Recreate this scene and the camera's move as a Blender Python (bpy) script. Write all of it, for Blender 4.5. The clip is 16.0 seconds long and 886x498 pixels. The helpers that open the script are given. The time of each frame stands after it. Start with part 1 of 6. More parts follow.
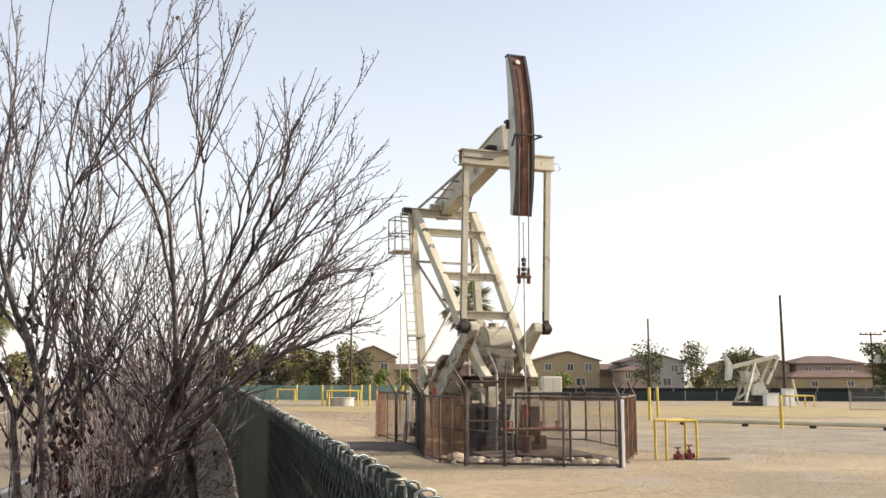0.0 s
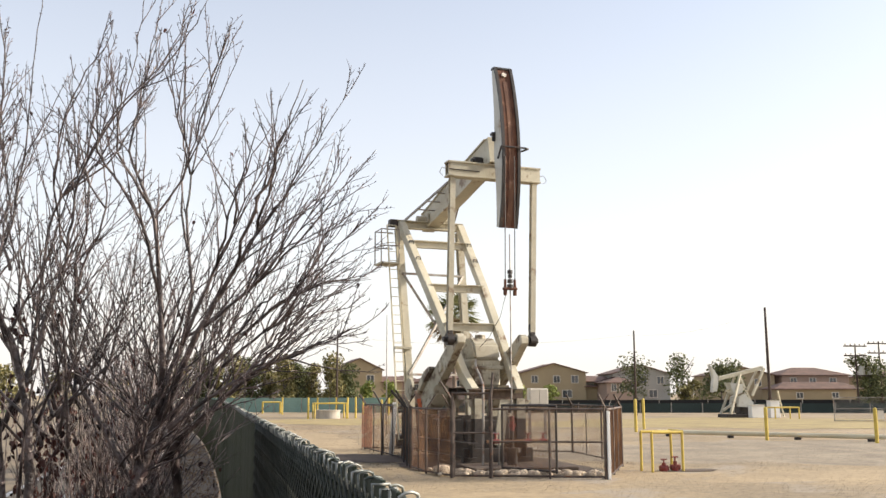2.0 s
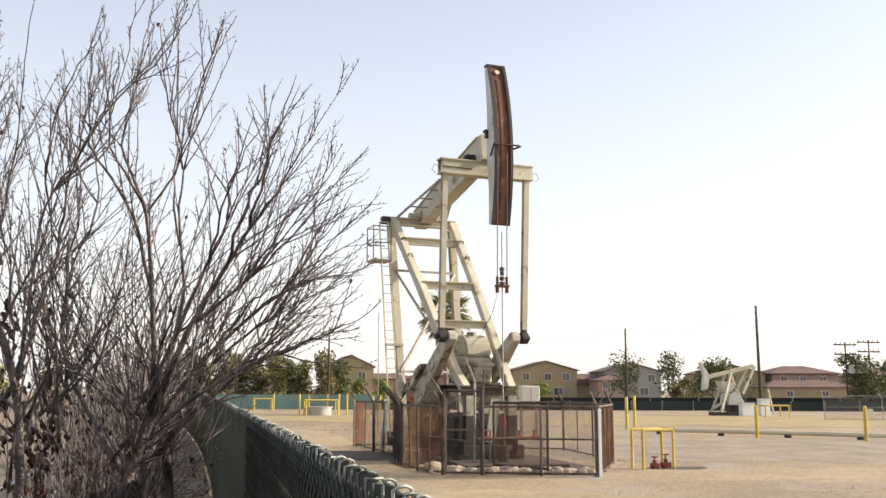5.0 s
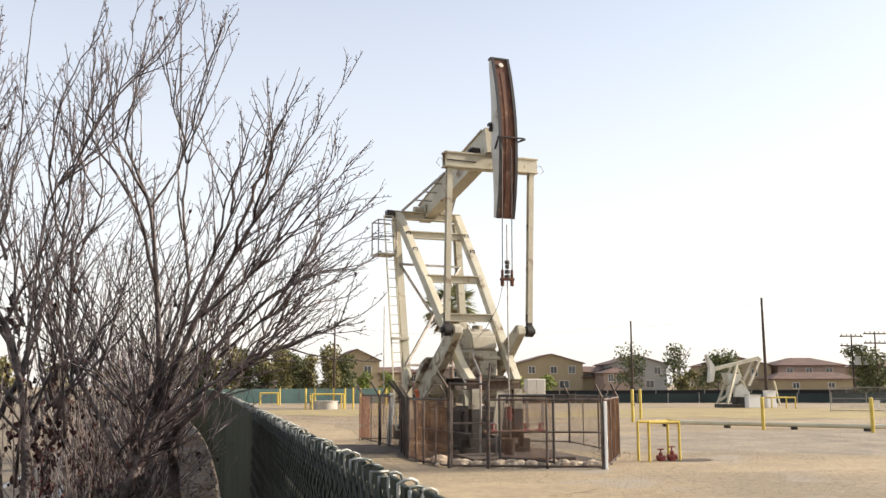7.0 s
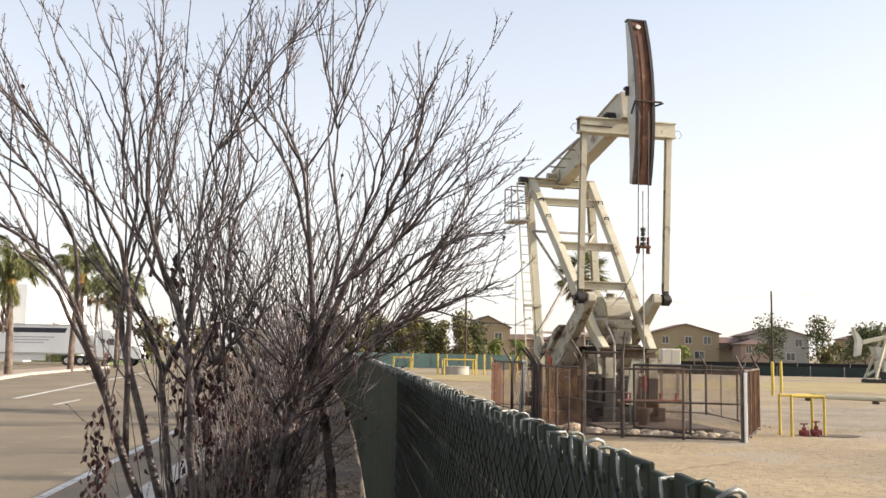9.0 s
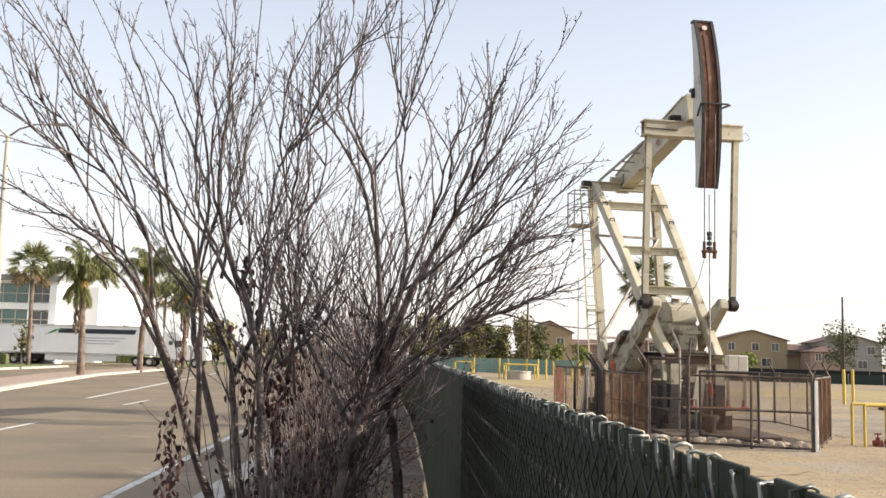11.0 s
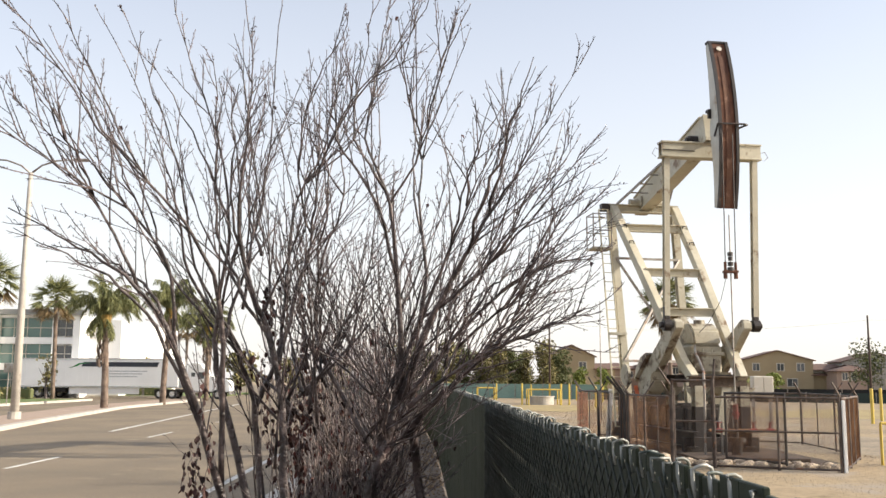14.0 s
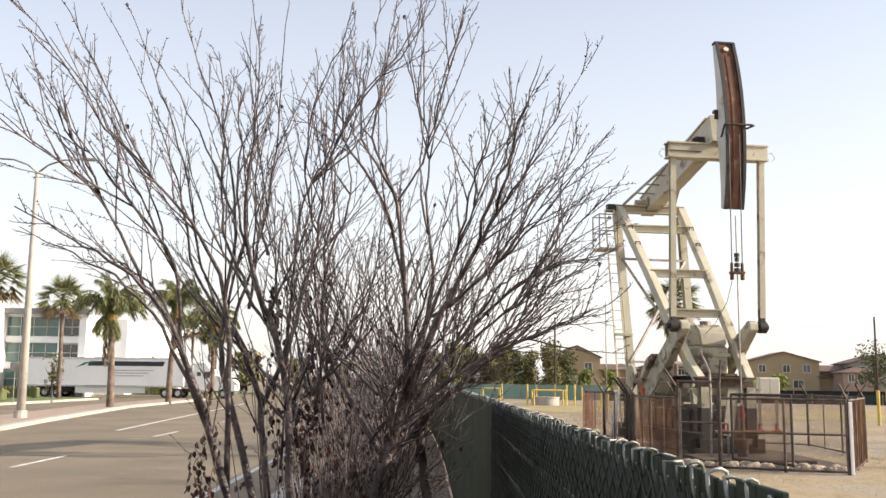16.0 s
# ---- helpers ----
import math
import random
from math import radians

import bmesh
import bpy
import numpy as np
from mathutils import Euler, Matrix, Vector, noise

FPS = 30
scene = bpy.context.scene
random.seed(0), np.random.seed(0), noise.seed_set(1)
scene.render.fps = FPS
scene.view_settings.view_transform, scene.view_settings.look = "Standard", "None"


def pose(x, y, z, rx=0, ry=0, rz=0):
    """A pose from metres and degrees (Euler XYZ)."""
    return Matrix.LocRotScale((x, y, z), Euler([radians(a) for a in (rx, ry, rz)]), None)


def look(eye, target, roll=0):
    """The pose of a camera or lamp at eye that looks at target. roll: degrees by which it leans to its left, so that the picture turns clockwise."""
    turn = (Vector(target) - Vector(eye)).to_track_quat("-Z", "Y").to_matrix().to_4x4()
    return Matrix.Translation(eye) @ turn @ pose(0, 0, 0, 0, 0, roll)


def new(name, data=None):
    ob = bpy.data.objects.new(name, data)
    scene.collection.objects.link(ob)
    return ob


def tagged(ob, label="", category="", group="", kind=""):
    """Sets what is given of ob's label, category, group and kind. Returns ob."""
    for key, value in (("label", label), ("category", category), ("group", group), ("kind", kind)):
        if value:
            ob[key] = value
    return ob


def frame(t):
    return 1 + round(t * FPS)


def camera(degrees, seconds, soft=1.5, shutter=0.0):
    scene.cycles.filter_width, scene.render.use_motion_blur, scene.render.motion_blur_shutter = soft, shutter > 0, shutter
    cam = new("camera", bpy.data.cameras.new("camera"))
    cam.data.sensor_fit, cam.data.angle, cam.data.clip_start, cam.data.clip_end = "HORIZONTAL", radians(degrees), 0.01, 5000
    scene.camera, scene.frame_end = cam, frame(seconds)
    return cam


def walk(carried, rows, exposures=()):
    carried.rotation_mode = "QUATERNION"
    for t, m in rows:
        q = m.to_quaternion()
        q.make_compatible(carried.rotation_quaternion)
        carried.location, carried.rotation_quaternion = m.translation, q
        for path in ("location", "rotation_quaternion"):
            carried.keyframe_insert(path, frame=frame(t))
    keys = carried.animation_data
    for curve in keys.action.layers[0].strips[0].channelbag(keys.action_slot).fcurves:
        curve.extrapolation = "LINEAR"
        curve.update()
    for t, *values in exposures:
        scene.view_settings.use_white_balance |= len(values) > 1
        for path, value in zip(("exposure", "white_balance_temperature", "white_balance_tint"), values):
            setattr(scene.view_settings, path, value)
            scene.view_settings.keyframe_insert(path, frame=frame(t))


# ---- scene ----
cam = camera(50.5, 16.0, 1.5)
PATH = [
    (0, (0.018, -0.090, 1.994), (0.4551, 1.8415, 2.2740), -0.01),
    (0.5, (0.022, -0.087, 1.987), (0.4748, 1.8425, 2.2556), -0.01),
    (1, (0.018, -0.107, 1.986), (0.4734, 1.8167, 2.2896), -0.11),
    (1.5, (0.014, -0.110, 1.986), (0.4744, 1.8128, 2.2876), 0.29),
    (2, (0.015, -0.122, 1.985), (0.4793, 1.7993, 2.2904), -0.11),
    (2.5, (0.010, -0.107, 1.986), (0.4715, 1.8148, 2.2926), -0.21),
    (3, (0.008, -0.119, 1.983), (0.4776, 1.7999, 2.2955), -0.01),
    (3.5, (0.008, -0.120, 1.982), (0.4848, 1.7964, 2.2984), -0.01),
    (4, (0.005, -0.095, 1.990), (0.4786, 1.8237, 2.2965), 0.09),
    (4.5, (0.009, -0.120, 1.983), (0.4892, 1.7981, 2.2841), 0.09),
    (7, (0.016, -0.108, 1.979), (0.4870, 1.8146, 2.2653), -0.21),
    (7.5, (0.004, -0.094, 1.979), (0.4296, 1.8413, 2.2494), 0.19),
    (8, (-0.007, -0.090, 1.975), (0.3826, 1.8542, 2.2363), 0.29),
    (8.5, (-0.032, -0.088, 1.967), (0.2523, 1.8754, 2.2206), 0.80),
    (9, (-0.049, -0.070, 1.967), (0.1506, 1.9083, 2.1824), 1.00),
    (9.5, (-0.066, -0.056, 1.962), (0.0605, 1.9285, 2.1761), 1.21),
    (10, (-0.076, -0.044, 1.961), (0.0203, 1.9431, 2.1668), 1.41),
    (12.5, (-0.068, -0.062, 1.959), (-0.0329, 1.9208, 2.2186), 0.82),
    (13, (-0.068, -0.061, 1.959), (-0.0428, 1.9211, 2.2248), 0.52),
    (13.5, (-0.067, -0.063, 1.962), (-0.0355, 1.9175, 2.2386), 0.42),
    (14, (-0.070, -0.067, 1.960), (-0.0436, 1.9136, 2.2367), 0.42),
    (14.5, (-0.074, -0.063, 1.959), (-0.0293, 1.9153, 2.2494), 0.61),
    (15, (-0.071, -0.067, 1.959), (-0.0464, 1.9122, 2.2458), 0.42),
    (15.5, (-0.073, -0.056, 1.958), (-0.0557, 1.9255, 2.2289), 0.42),
    (16, (-0.076, -0.047, 1.961), (-0.0615, 1.9337, 2.2382), 0.62),
]
walk(cam, [(t, look(eye, target, roll)) for t, eye, target, roll in PATH])

# ---- light ----
SUN_ELEV, SUN_AZ = radians(23.5), radians(94)      # azimuth clockwise from +y
world = bpy.data.worlds.new("world")
scene.world = world
world.use_nodes = True
wn = world.node_tree
sky = wn.nodes.new("ShaderNodeTexSky")
sky.sky_type = "NISHITA"
sky.sun_disc = False
sky.sun_elevation = SUN_ELEV
sky.sun_rotation = SUN_AZ
sky.air_density, sky.dust_density, sky.ozone_density = 1.0, 2.0, 1.0
haze = wn.nodes.new("ShaderNodeMix")               # thin bright haze over the whole sky
haze.data_type = "RGBA"
haze.inputs["B"].default_value = (5.7, 5.42, 5.28, 1)
sky_dir, sky_axes, sky_fade = wn.nodes.new("ShaderNodeTexCoord"), wn.nodes.new("ShaderNodeSeparateXYZ"), wn.nodes.new("ShaderNodeMapRange")
sky_fade.inputs["From Min"].default_value, sky_fade.inputs["From Max"].default_value = 0.0, 0.45     # haze thins with height
sky_fade.inputs["To Min"].default_value, sky_fade.inputs["To Max"].default_value = 0.72, 0.30
wn.links.new(sky_dir.outputs["Generated"], sky_axes.inputs["Vector"])
wn.links.new(sky_axes.outputs["Z"], sky_fade.inputs["Value"])
wn.links.new(sky_fade.outputs["Result"], haze.inputs["Factor"])
wn.links.new(sky.outputs["Color"], haze.inputs["A"])
wn.nodes["Background"].inputs["Strength"].default_value = 0.152
wn.links.new(haze.outputs["Result"], wn.nodes["Background"].inputs["Color"])
sun_data = bpy.data.lights.new("sun", "SUN")
sun_data.energy, sun_data.angle, sun_data.color = 5.0, radians(0.55), (1.0, 0.90, 0.76)
sun = new("sun", sun_data)
sx, sy = math.sin(SUN_AZ) * math.cos(SUN_ELEV), math.cos(SUN_AZ) * math.cos(SUN_ELEV)
sun.matrix_world = look((40 * sx, 40 * sy, 40 * math.sin(SUN_ELEV)), (0, 0, 0))
scene.view_settings.exposure = 0.58


# ---- materials ----
def material(name, base, other=None, scale=4.0, fine=40.0, rough=0.7, metal=0.0, bump=0.2, stain=None, stain_amount=0.5, vary=0.0, mix=1.0, spec=0.5):
    """Procedural surface: two colours by coarse noise, fine grain, stains with edges of their own, relief."""
    m = bpy.data.materials.new(name)
    m.use_nodes = True
    n, k = m.node_tree.nodes, m.node_tree.links
    bsdf = n["Principled BSDF"]
    bsdf.inputs["Roughness"].default_value, bsdf.inputs["Metallic"].default_value = rough, metal
    bsdf.inputs["Specular IOR Level"].default_value = spec
    tc = n.new("ShaderNodeTexCoord")
    big, small = n.new("ShaderNodeTexNoise"), n.new("ShaderNodeTexNoise")
    big.inputs["Scale"].default_value, small.inputs["Scale"].default_value = scale, fine
    big.inputs["Detail"].default_value, small.inputs["Detail"].default_value = 5, 3
    for t in (big, small):
        k.new(tc.outputs["Object"], t.inputs["Vector"])
    ramp = n.new("ShaderNodeValToRGB")
    other = other or tuple(c * 0.72 for c in base)
    ramp.color_ramp.elements[0].position, ramp.color_ramp.elements[1].position = 0.36, 0.64
    ramp.color_ramp.elements[0].color, ramp.color_ramp.elements[1].color = (*other, 1), (*base, 1)
    k.new(big.outputs["Fac"], ramp.inputs["Fac"])
    grain = n.new("ShaderNodeMix")
    grain.data_type, grain.blend_type = "RGBA", "OVERLAY"
    grain.inputs["Factor"].default_value = 0.35 * mix
    k.new(ramp.outputs["Color"], grain.inputs["A"])
    k.new(small.outputs["Color"], grain.inputs["B"])
    grey = n.new("ShaderNodeRGBToBW")
    k.new(small.outputs["Color"], grey.inputs["Color"])
    k.new(grey.outputs["Val"], grain.inputs["B"])
    out = grain.outputs["Result"]
    if stain:
        spot, edge, lay = n.new("ShaderNodeTexNoise"), n.new("ShaderNodeValToRGB"), n.new("ShaderNodeMix")
        spot.inputs["Scale"].default_value, spot.inputs["Detail"].default_value, spot.inputs["Roughness"].default_value = scale * 1.7, 8, 0.68
        mapping = n.new("ShaderNodeMapping")
        mapping.inputs["Location"].default_value = (3.1, 7.7, 1.9)
        k.new(tc.outputs["Object"], mapping.inputs["Vector"])
        k.new(mapping.outputs["Vector"], spot.inputs["Vector"])
        edge.color_ramp.elements[0].position, edge.color_ramp.elements[1].position = 0.66 - 0.22 * stain_amount, 0.74 - 0.2 * stain_amount
        k.new(spot.outputs["Fac"], edge.inputs["Fac"])
        lay.data_type = "RGBA"
        k.new(edge.outputs["Color"], lay.inputs["Factor"])
        k.new(out, lay.inputs["A"])
        lay.inputs["B"].default_value = (*stain, 1)
        out = lay.outputs["Result"]
    if vary:
        info, hsv, rng = n.new("ShaderNodeObjectInfo"), n.new("ShaderNodeHueSaturation"), n.new("ShaderNodeMapRange")
        rng.inputs["To Min"].default_value, rng.inputs["To Max"].default_value = 1 - vary, 1 + vary
        k.new(info.outputs["Random"], rng.inputs["Value"])
        k.new(rng.outputs["Result"], hsv.inputs["Value"])
        k.new(out, hsv.inputs["Color"])
        out = hsv.outputs["Color"]
    k.new(out, bsdf.inputs["Base Color"])
    if bump:
        b = n.new("ShaderNodeBump")
        b.inputs["Strength"].default_value, b.inputs["Distance"].default_value = bump, 0.02
        k.new(small.outputs["Fac"], b.inputs["Height"])
        k.new(b.outputs["Normal"], bsdf.inputs["Normal"])
    return m


def island_material(name, dark, light, rough=0.8):
    """Leaves, stones and twigs: each loose piece its own tone."""
    m = bpy.data.materials.new(name)
    m.use_nodes = True
    n, k = m.node_tree.nodes, m.node_tree.links
    bsdf = n["Principled BSDF"]
    bsdf.inputs["Roughness"].default_value = rough
    geo, ramp = n.new("ShaderNodeNewGeometry"), n.new("ShaderNodeValToRGB")
    ramp.color_ramp.elements[0].color, ramp.color_ramp.elements[1].color = (*dark, 1), (*light, 1)
    k.new(geo.outputs["Random Per Island"], ramp.inputs["Fac"])
    k.new(ramp.outputs["Color"], bsdf.inputs["Base Color"])
    return m


def glass_material(name, tint, rough=0.05):
    m = bpy.data.materials.new(name)
    m.use_nodes = True
    b = m.node_tree.nodes["Principled BSDF"]
    b.inputs["Base Color"].default_value = (*tint, 1)
    b.inputs["Roughness"].default_value = rough
    b.inputs["Specular IOR Level"].default_value = 0.8
    return m


DIRT = material("dirt", (0.35, 0.262, 0.152), (0.235, 0.18, 0.112), 0.22, 6.0, 0.95, bump=0.9, stain=(0.30, 0.25, 0.19), stain_amount=0.6, mix=1.7)
GRAVEL = material("gravel", (0.30, 0.245, 0.172), (0.205, 0.165, 0.118), 0.6, 7.0, 0.95, bump=0.9, mix=1.8)
PALE_DIRT = material("pale_dirt", (0.38, 0.285, 0.168), (0.30, 0.225, 0.135), 0.5, 6.0, 0.95, bump=0.8, mix=1.4)
DRY_GRASS = material("dry_grass", (0.36, 0.28, 0.12), (0.27, 0.205, 0.095), 0.4, 5.0, 0.95, bump=0.9, mix=1.8)
# verge dirt, its base colour darkened to carry the fence-side shade
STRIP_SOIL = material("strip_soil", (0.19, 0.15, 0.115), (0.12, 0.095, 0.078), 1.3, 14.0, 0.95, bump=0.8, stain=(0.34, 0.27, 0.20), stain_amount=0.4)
ASPHALT = material("asphalt", (0.225, 0.174, 0.112), (0.165, 0.129, 0.086), 0.25, 30.0, 0.85, bump=0.45, stain=(0.26, 0.205, 0.138), stain_amount=0.25, mix=2.0)
CONCRETE = material("concrete", (0.50, 0.46, 0.40), (0.38, 0.35, 0.31), 1.2, 18.0, 0.9, bump=0.3, stain=(0.28, 0.25, 0.22), stain_amount=0.3)
LINE_PAINT = material("line_paint", (0.62, 0.61, 0.57), (0.42, 0.41, 0.38), 3.0, 25.0, 0.8, stain=(0.13, 0.12, 0.11), stain_amount=0.45)
PAVER = material("paver", (0.40, 0.30, 0.225), (0.32, 0.235, 0.18), 1.5, 12.0, 0.9, bump=0.3)
LAWN = material("lawn", (0.15, 0.20, 0.055), (0.10, 0.14, 0.04), 0.7, 14.0, 0.95, bump=0.8)
CREAM = material("cream_paint", (0.54, 0.50, 0.39), (0.43, 0.39, 0.29), 0.9, 12.0, 0.55, bump=0.08, stain=(0.20, 0.13, 0.075), stain_amount=0.42, mix=0.5)
DIRTY_CREAM = material("grimy_cream_paint", (0.47, 0.43, 0.33), (0.33, 0.29, 0.21), 1.3, 12.0, 0.6, bump=0.1, stain=(0.10, 0.065, 0.04), stain_amount=0.62, mix=0.7)
WHITE_STEEL = material("weathered_white_paint", (0.56, 0.555, 0.51), (0.46, 0.45, 0.40), 0.8, 10.0, 0.6, bump=0.08, stain=(0.30, 0.22, 0.14), stain_amount=0.26, mix=0.5)
ORANGE = material("orange_paint", (0.62, 0.15, 0.055), (0.50, 0.12, 0.05), 1.5, 14.0, 0.6, stain=(0.28, 0.14, 0.09), stain_amount=0.25)
NETTING = material("faded_netting", (0.42, 0.20, 0.13), (0.30, 0.15, 0.10), 3.0, 20.0, 0.8, bump=0.1, stain=(0.40, 0.30, 0.22), stain_amount=0.5)
RUST = material("rust", (0.15, 0.064, 0.036), (0.075, 0.032, 0.021), 2.2, 22.0, 0.9, bump=0.4, stain=(0.24, 0.12, 0.07), stain_amount=0.3)
RUST_PALE = material("rust_pale", (0.27, 0.135, 0.065), (0.13, 0.056, 0.03), 3.2, 26.0, 0.9, bump=0.4, stain=(0.34, 0.22, 0.13), stain_amount=0.35)
HEAD_TRACK = material("worn_rust_track", (0.17, 0.085, 0.052), (0.10, 0.046, 0.030), 1.4, 18.0, 0.85, bump=0.3, stain=(0.26, 0.15, 0.10), stain_amount=0.35)
# oil-soaked brown; also colours the painted shadow patch left of the pump fence
OIL_SHADE_SOIL = material("oil_and_shade_soil", (0.12, 0.082, 0.055), (0.075, 0.052, 0.038), 1.2, 10.0, 0.9, bump=0.8, mix=1.5)
OILY = material("oily_steel", (0.034, 0.026, 0.022), (0.016, 0.012, 0.011), 2.0, 15.0, 0.5, bump=0.2, stain=(0.10, 0.055, 0.035), stain_amount=0.25)
PIPE_GREY = material("galvanised_pipe", (0.36, 0.34, 0.31), (0.25, 0.22, 0.19), 3.0, 20.0, 0.5, 0.4, bump=0.1, stain=(0.24, 0.12, 0.07), stain_amount=0.45)
DARK_PIPE = material("dark_pipe", (0.06, 0.05, 0.045), (0.035, 0.03, 0.028), 3.0, 20.0, 0.6, 0.2, bump=0.1)
FENCE_PIPE = material("rusting_fence_pipe", (0.15, 0.115, 0.095), (0.055, 0.04, 0.034), 3.0, 20.0, 0.7, 0.2, bump=0.1, stain=(0.20, 0.10, 0.06), stain_amount=0.4)
WIRE_RUST = material("rusty_wire", (0.26, 0.135, 0.062), (0.10, 0.045, 0.026), 2.2, 20.0, 0.8, bump=0.0)
WIRE_DULL = material("dull_wire", (0.22, 0.17, 0.13), (0.11, 0.08, 0.06), 3.0, 20.0, 0.7, 0.2, bump=0.0)
WIRE_GREY = material("wire", (0.34, 0.31, 0.28), (0.24, 0.21, 0.18), 3.0, 20.0, 0.6, 0.3, bump=0.0)
YELLOW = material("yellow_paint", (0.62, 0.46, 0.085), (0.50, 0.36, 0.06), 1.5, 14.0, 0.5, bump=0.05, stain=(0.33, 0.19, 0.05), stain_amount=0.14, mix=0.5)
PALE_YELLOW = material("pale_yellow_pipe", (0.66, 0.59, 0.42), (0.55, 0.48, 0.32), 1.0, 14.0, 0.5, bump=0.05, stain=(0.35, 0.22, 0.1), stain_amount=0.12, mix=0.5)
RED_VALVE = material("red_paint", (0.26, 0.035, 0.028), (0.14, 0.026, 0.02), 5.0, 30.0, 0.5, stain=(0.12, 0.05, 0.035), stain_amount=0.25)
SLAT = material("green_slat", (0.034, 0.043, 0.030), (0.021, 0.028, 0.020), 1.2, 25.0, 0.55, bump=0.05, stain=(0.036, 0.043, 0.034), stain_amount=0.3, vary=0.1, spec=0.15)
SLAT_BROWN = material("faded_green_screen", (0.060, 0.063, 0.040), (0.042, 0.045, 0.030), 0.6, 25.0, 0.8, bump=0.05, spec=0.08)
GREEN_WIRE = material("coated_green_wire", (0.046, 0.053, 0.043), (0.016, 0.021, 0.017), 8.0, 60.0, 0.7, bump=0.0, mix=0.4)
KNUCKLE = material("bare_wire_ends", (0.34, 0.34, 0.31), (0.03, 0.045, 0.04), 22.0, 60.0, 0.4, 0.1, bump=0.0, mix=0.4)
BARK = material("bark", (0.135, 0.102, 0.095), (0.020, 0.014, 0.014), 10.0, 55.0, 0.40, bump=0.6, stain=(0.018, 0.012, 0.013), stain_amount=0.35, spec=0.6)
SUCKER = material("sucker_bark", (0.27, 0.212, 0.188), (0.018, 0.012, 0.012), 9.0, 40.0, 0.4, bump=0.1)
TWIG = material("twig_bark", (0.17, 0.126, 0.118), (0.012, 0.008, 0.009), 20.0, 70.0, 0.36, bump=0.1, spec=0.6)
DRY_LEAF = island_material("dry_leaf", (0.022, 0.012, 0.012), (0.085, 0.035, 0.028))
RED_LEAF = island_material("red_leaf", (0.030, 0.010, 0.010), (0.11, 0.032, 0.026))
STONE = island_material("river_stone", (0.30, 0.22, 0.15), (0.62, 0.52, 0.40), 0.85)
TREE_GREEN = island_material("dark_foliage", (0.05, 0.062, 0.024), (0.17, 0.18, 0.07))
TREE_LIGHT = island_material("light_foliage", (0.11, 0.15, 0.03), (0.28, 0.31, 0.07))
TREE_OLIVE = island_material("olive_foliage", (0.07, 0.072, 0.028), (0.32, 0.275, 0.11))
PALM_GREEN = island_material("palm_frond", (0.05, 0.062, 0.022), (0.30, 0.30, 0.12))
PALM_DRY = island_material("dry_palm_frond", (0.12, 0.08, 0.04), (0.30, 0.21, 0.10))
PALM_TRUNK = material("palm_trunk", (0.24, 0.18, 0.14), (0.10, 0.072, 0.055), 3.0, 16.0, 0.95, bump=0.6)
CROWN_SHAFT = material("palm_boots", (0.56, 0.34, 0.09), (0.38, 0.23, 0.07), 4.0, 16.0, 0.9, bump=0.4)
TIMBER = material("pole_timber", (0.085, 0.06, 0.05), (0.05, 0.037, 0.03), 2.0, 18.0, 0.9)
STUCCO_TAN = material("tan_stucco", (0.34, 0.27, 0.165), (0.30, 0.235, 0.145), 0.3, 8.0, 0.95, bump=0.1, mix=0.4)
STUCCO_PINK = material("pink_stucco", (0.34, 0.25, 0.20), (0.30, 0.22, 0.175), 0.3, 8.0, 0.95, bump=0.1, mix=0.4)
STUCCO_GREY = material("grey_stucco", (0.33, 0.32, 0.29), (0.29, 0.28, 0.25), 0.3, 8.0, 0.95, bump=0.1, mix=0.4)
ROOF_TILE = material("roof_tile", (0.17, 0.10, 0.075), (0.11, 0.07, 0.055), 0.8, 6.0, 0.9, bump=0.4)
TRIM_WHITE = material("white_trim", (0.58, 0.53, 0.45), (0.50, 0.46, 0.39), 1.0, 12.0, 0.6, bump=0.05, mix=0.4)
PANE = glass_material("window_pane", (0.055, 0.06, 0.065))
GREEN_PANE = glass_material("green_glass", (0.075, 0.15, 0.13), 0.04)
PLASTER_WHITE = material("white_plaster", (0.80, 0.79, 0.77), (0.74, 0.73, 0.71), 0.2, 6.0, 0.8, bump=0.05, mix=0.3)
ROOF_GREY = material("grey_fascia", (0.25, 0.25, 0.24), (0.20, 0.20, 0.195), 0.5, 6.0, 0.7, bump=0.05)
TRUCK_WHITE = material("truck_white", (0.84, 0.84, 0.83), (0.78, 0.78, 0.77), 0.3, 4.0, 0.4, bump=0.0, stain=(0.60, 0.58, 0.55), stain_amount=0.08, mix=0.3)
TYRE = material("tyre", (0.025, 0.025, 0.025), (0.018, 0.018, 0.018), 3.0, 20.0, 0.85)
CHROME = material("chrome", (0.60, 0.60, 0.60), (0.50, 0.50, 0.50), 3.0, 20.0, 0.25, 0.9, bump=0.0)
LOGO_GREEN = material("logo_green", (0.05, 0.30, 0.09), None, 2.0, 20.0, 0.5, bump=0.0, mix=0.2)
LOGO_DARK = material("logo_dark", (0.03, 0.035, 0.05), None, 2.0, 20.0, 0.5, bump=0.0, mix=0.2)
LOGO_FAINT = material("logo_faint", (0.50, 0.50, 0.52), None, 2.0, 20.0, 0.5, bump=0.0, mix=0.2)
SCREEN_GREEN = material("green_windscreen", (0.22, 0.33, 0.28), (0.17, 0.27, 0.23), 0.3, 8.0, 0.85, bump=0.1)
SCREEN_DARK = material("dark_windscreen", (0.028, 0.045, 0.042), (0.02, 0.033, 0.03), 0.3, 8.0, 0.85, bump=0.1)
SCREEN_BLACK = material("black_windscreen", (0.014, 0.014, 0.015), (0.01, 0.01, 0.01), 0.3, 8.0, 0.9, bump=0.1)


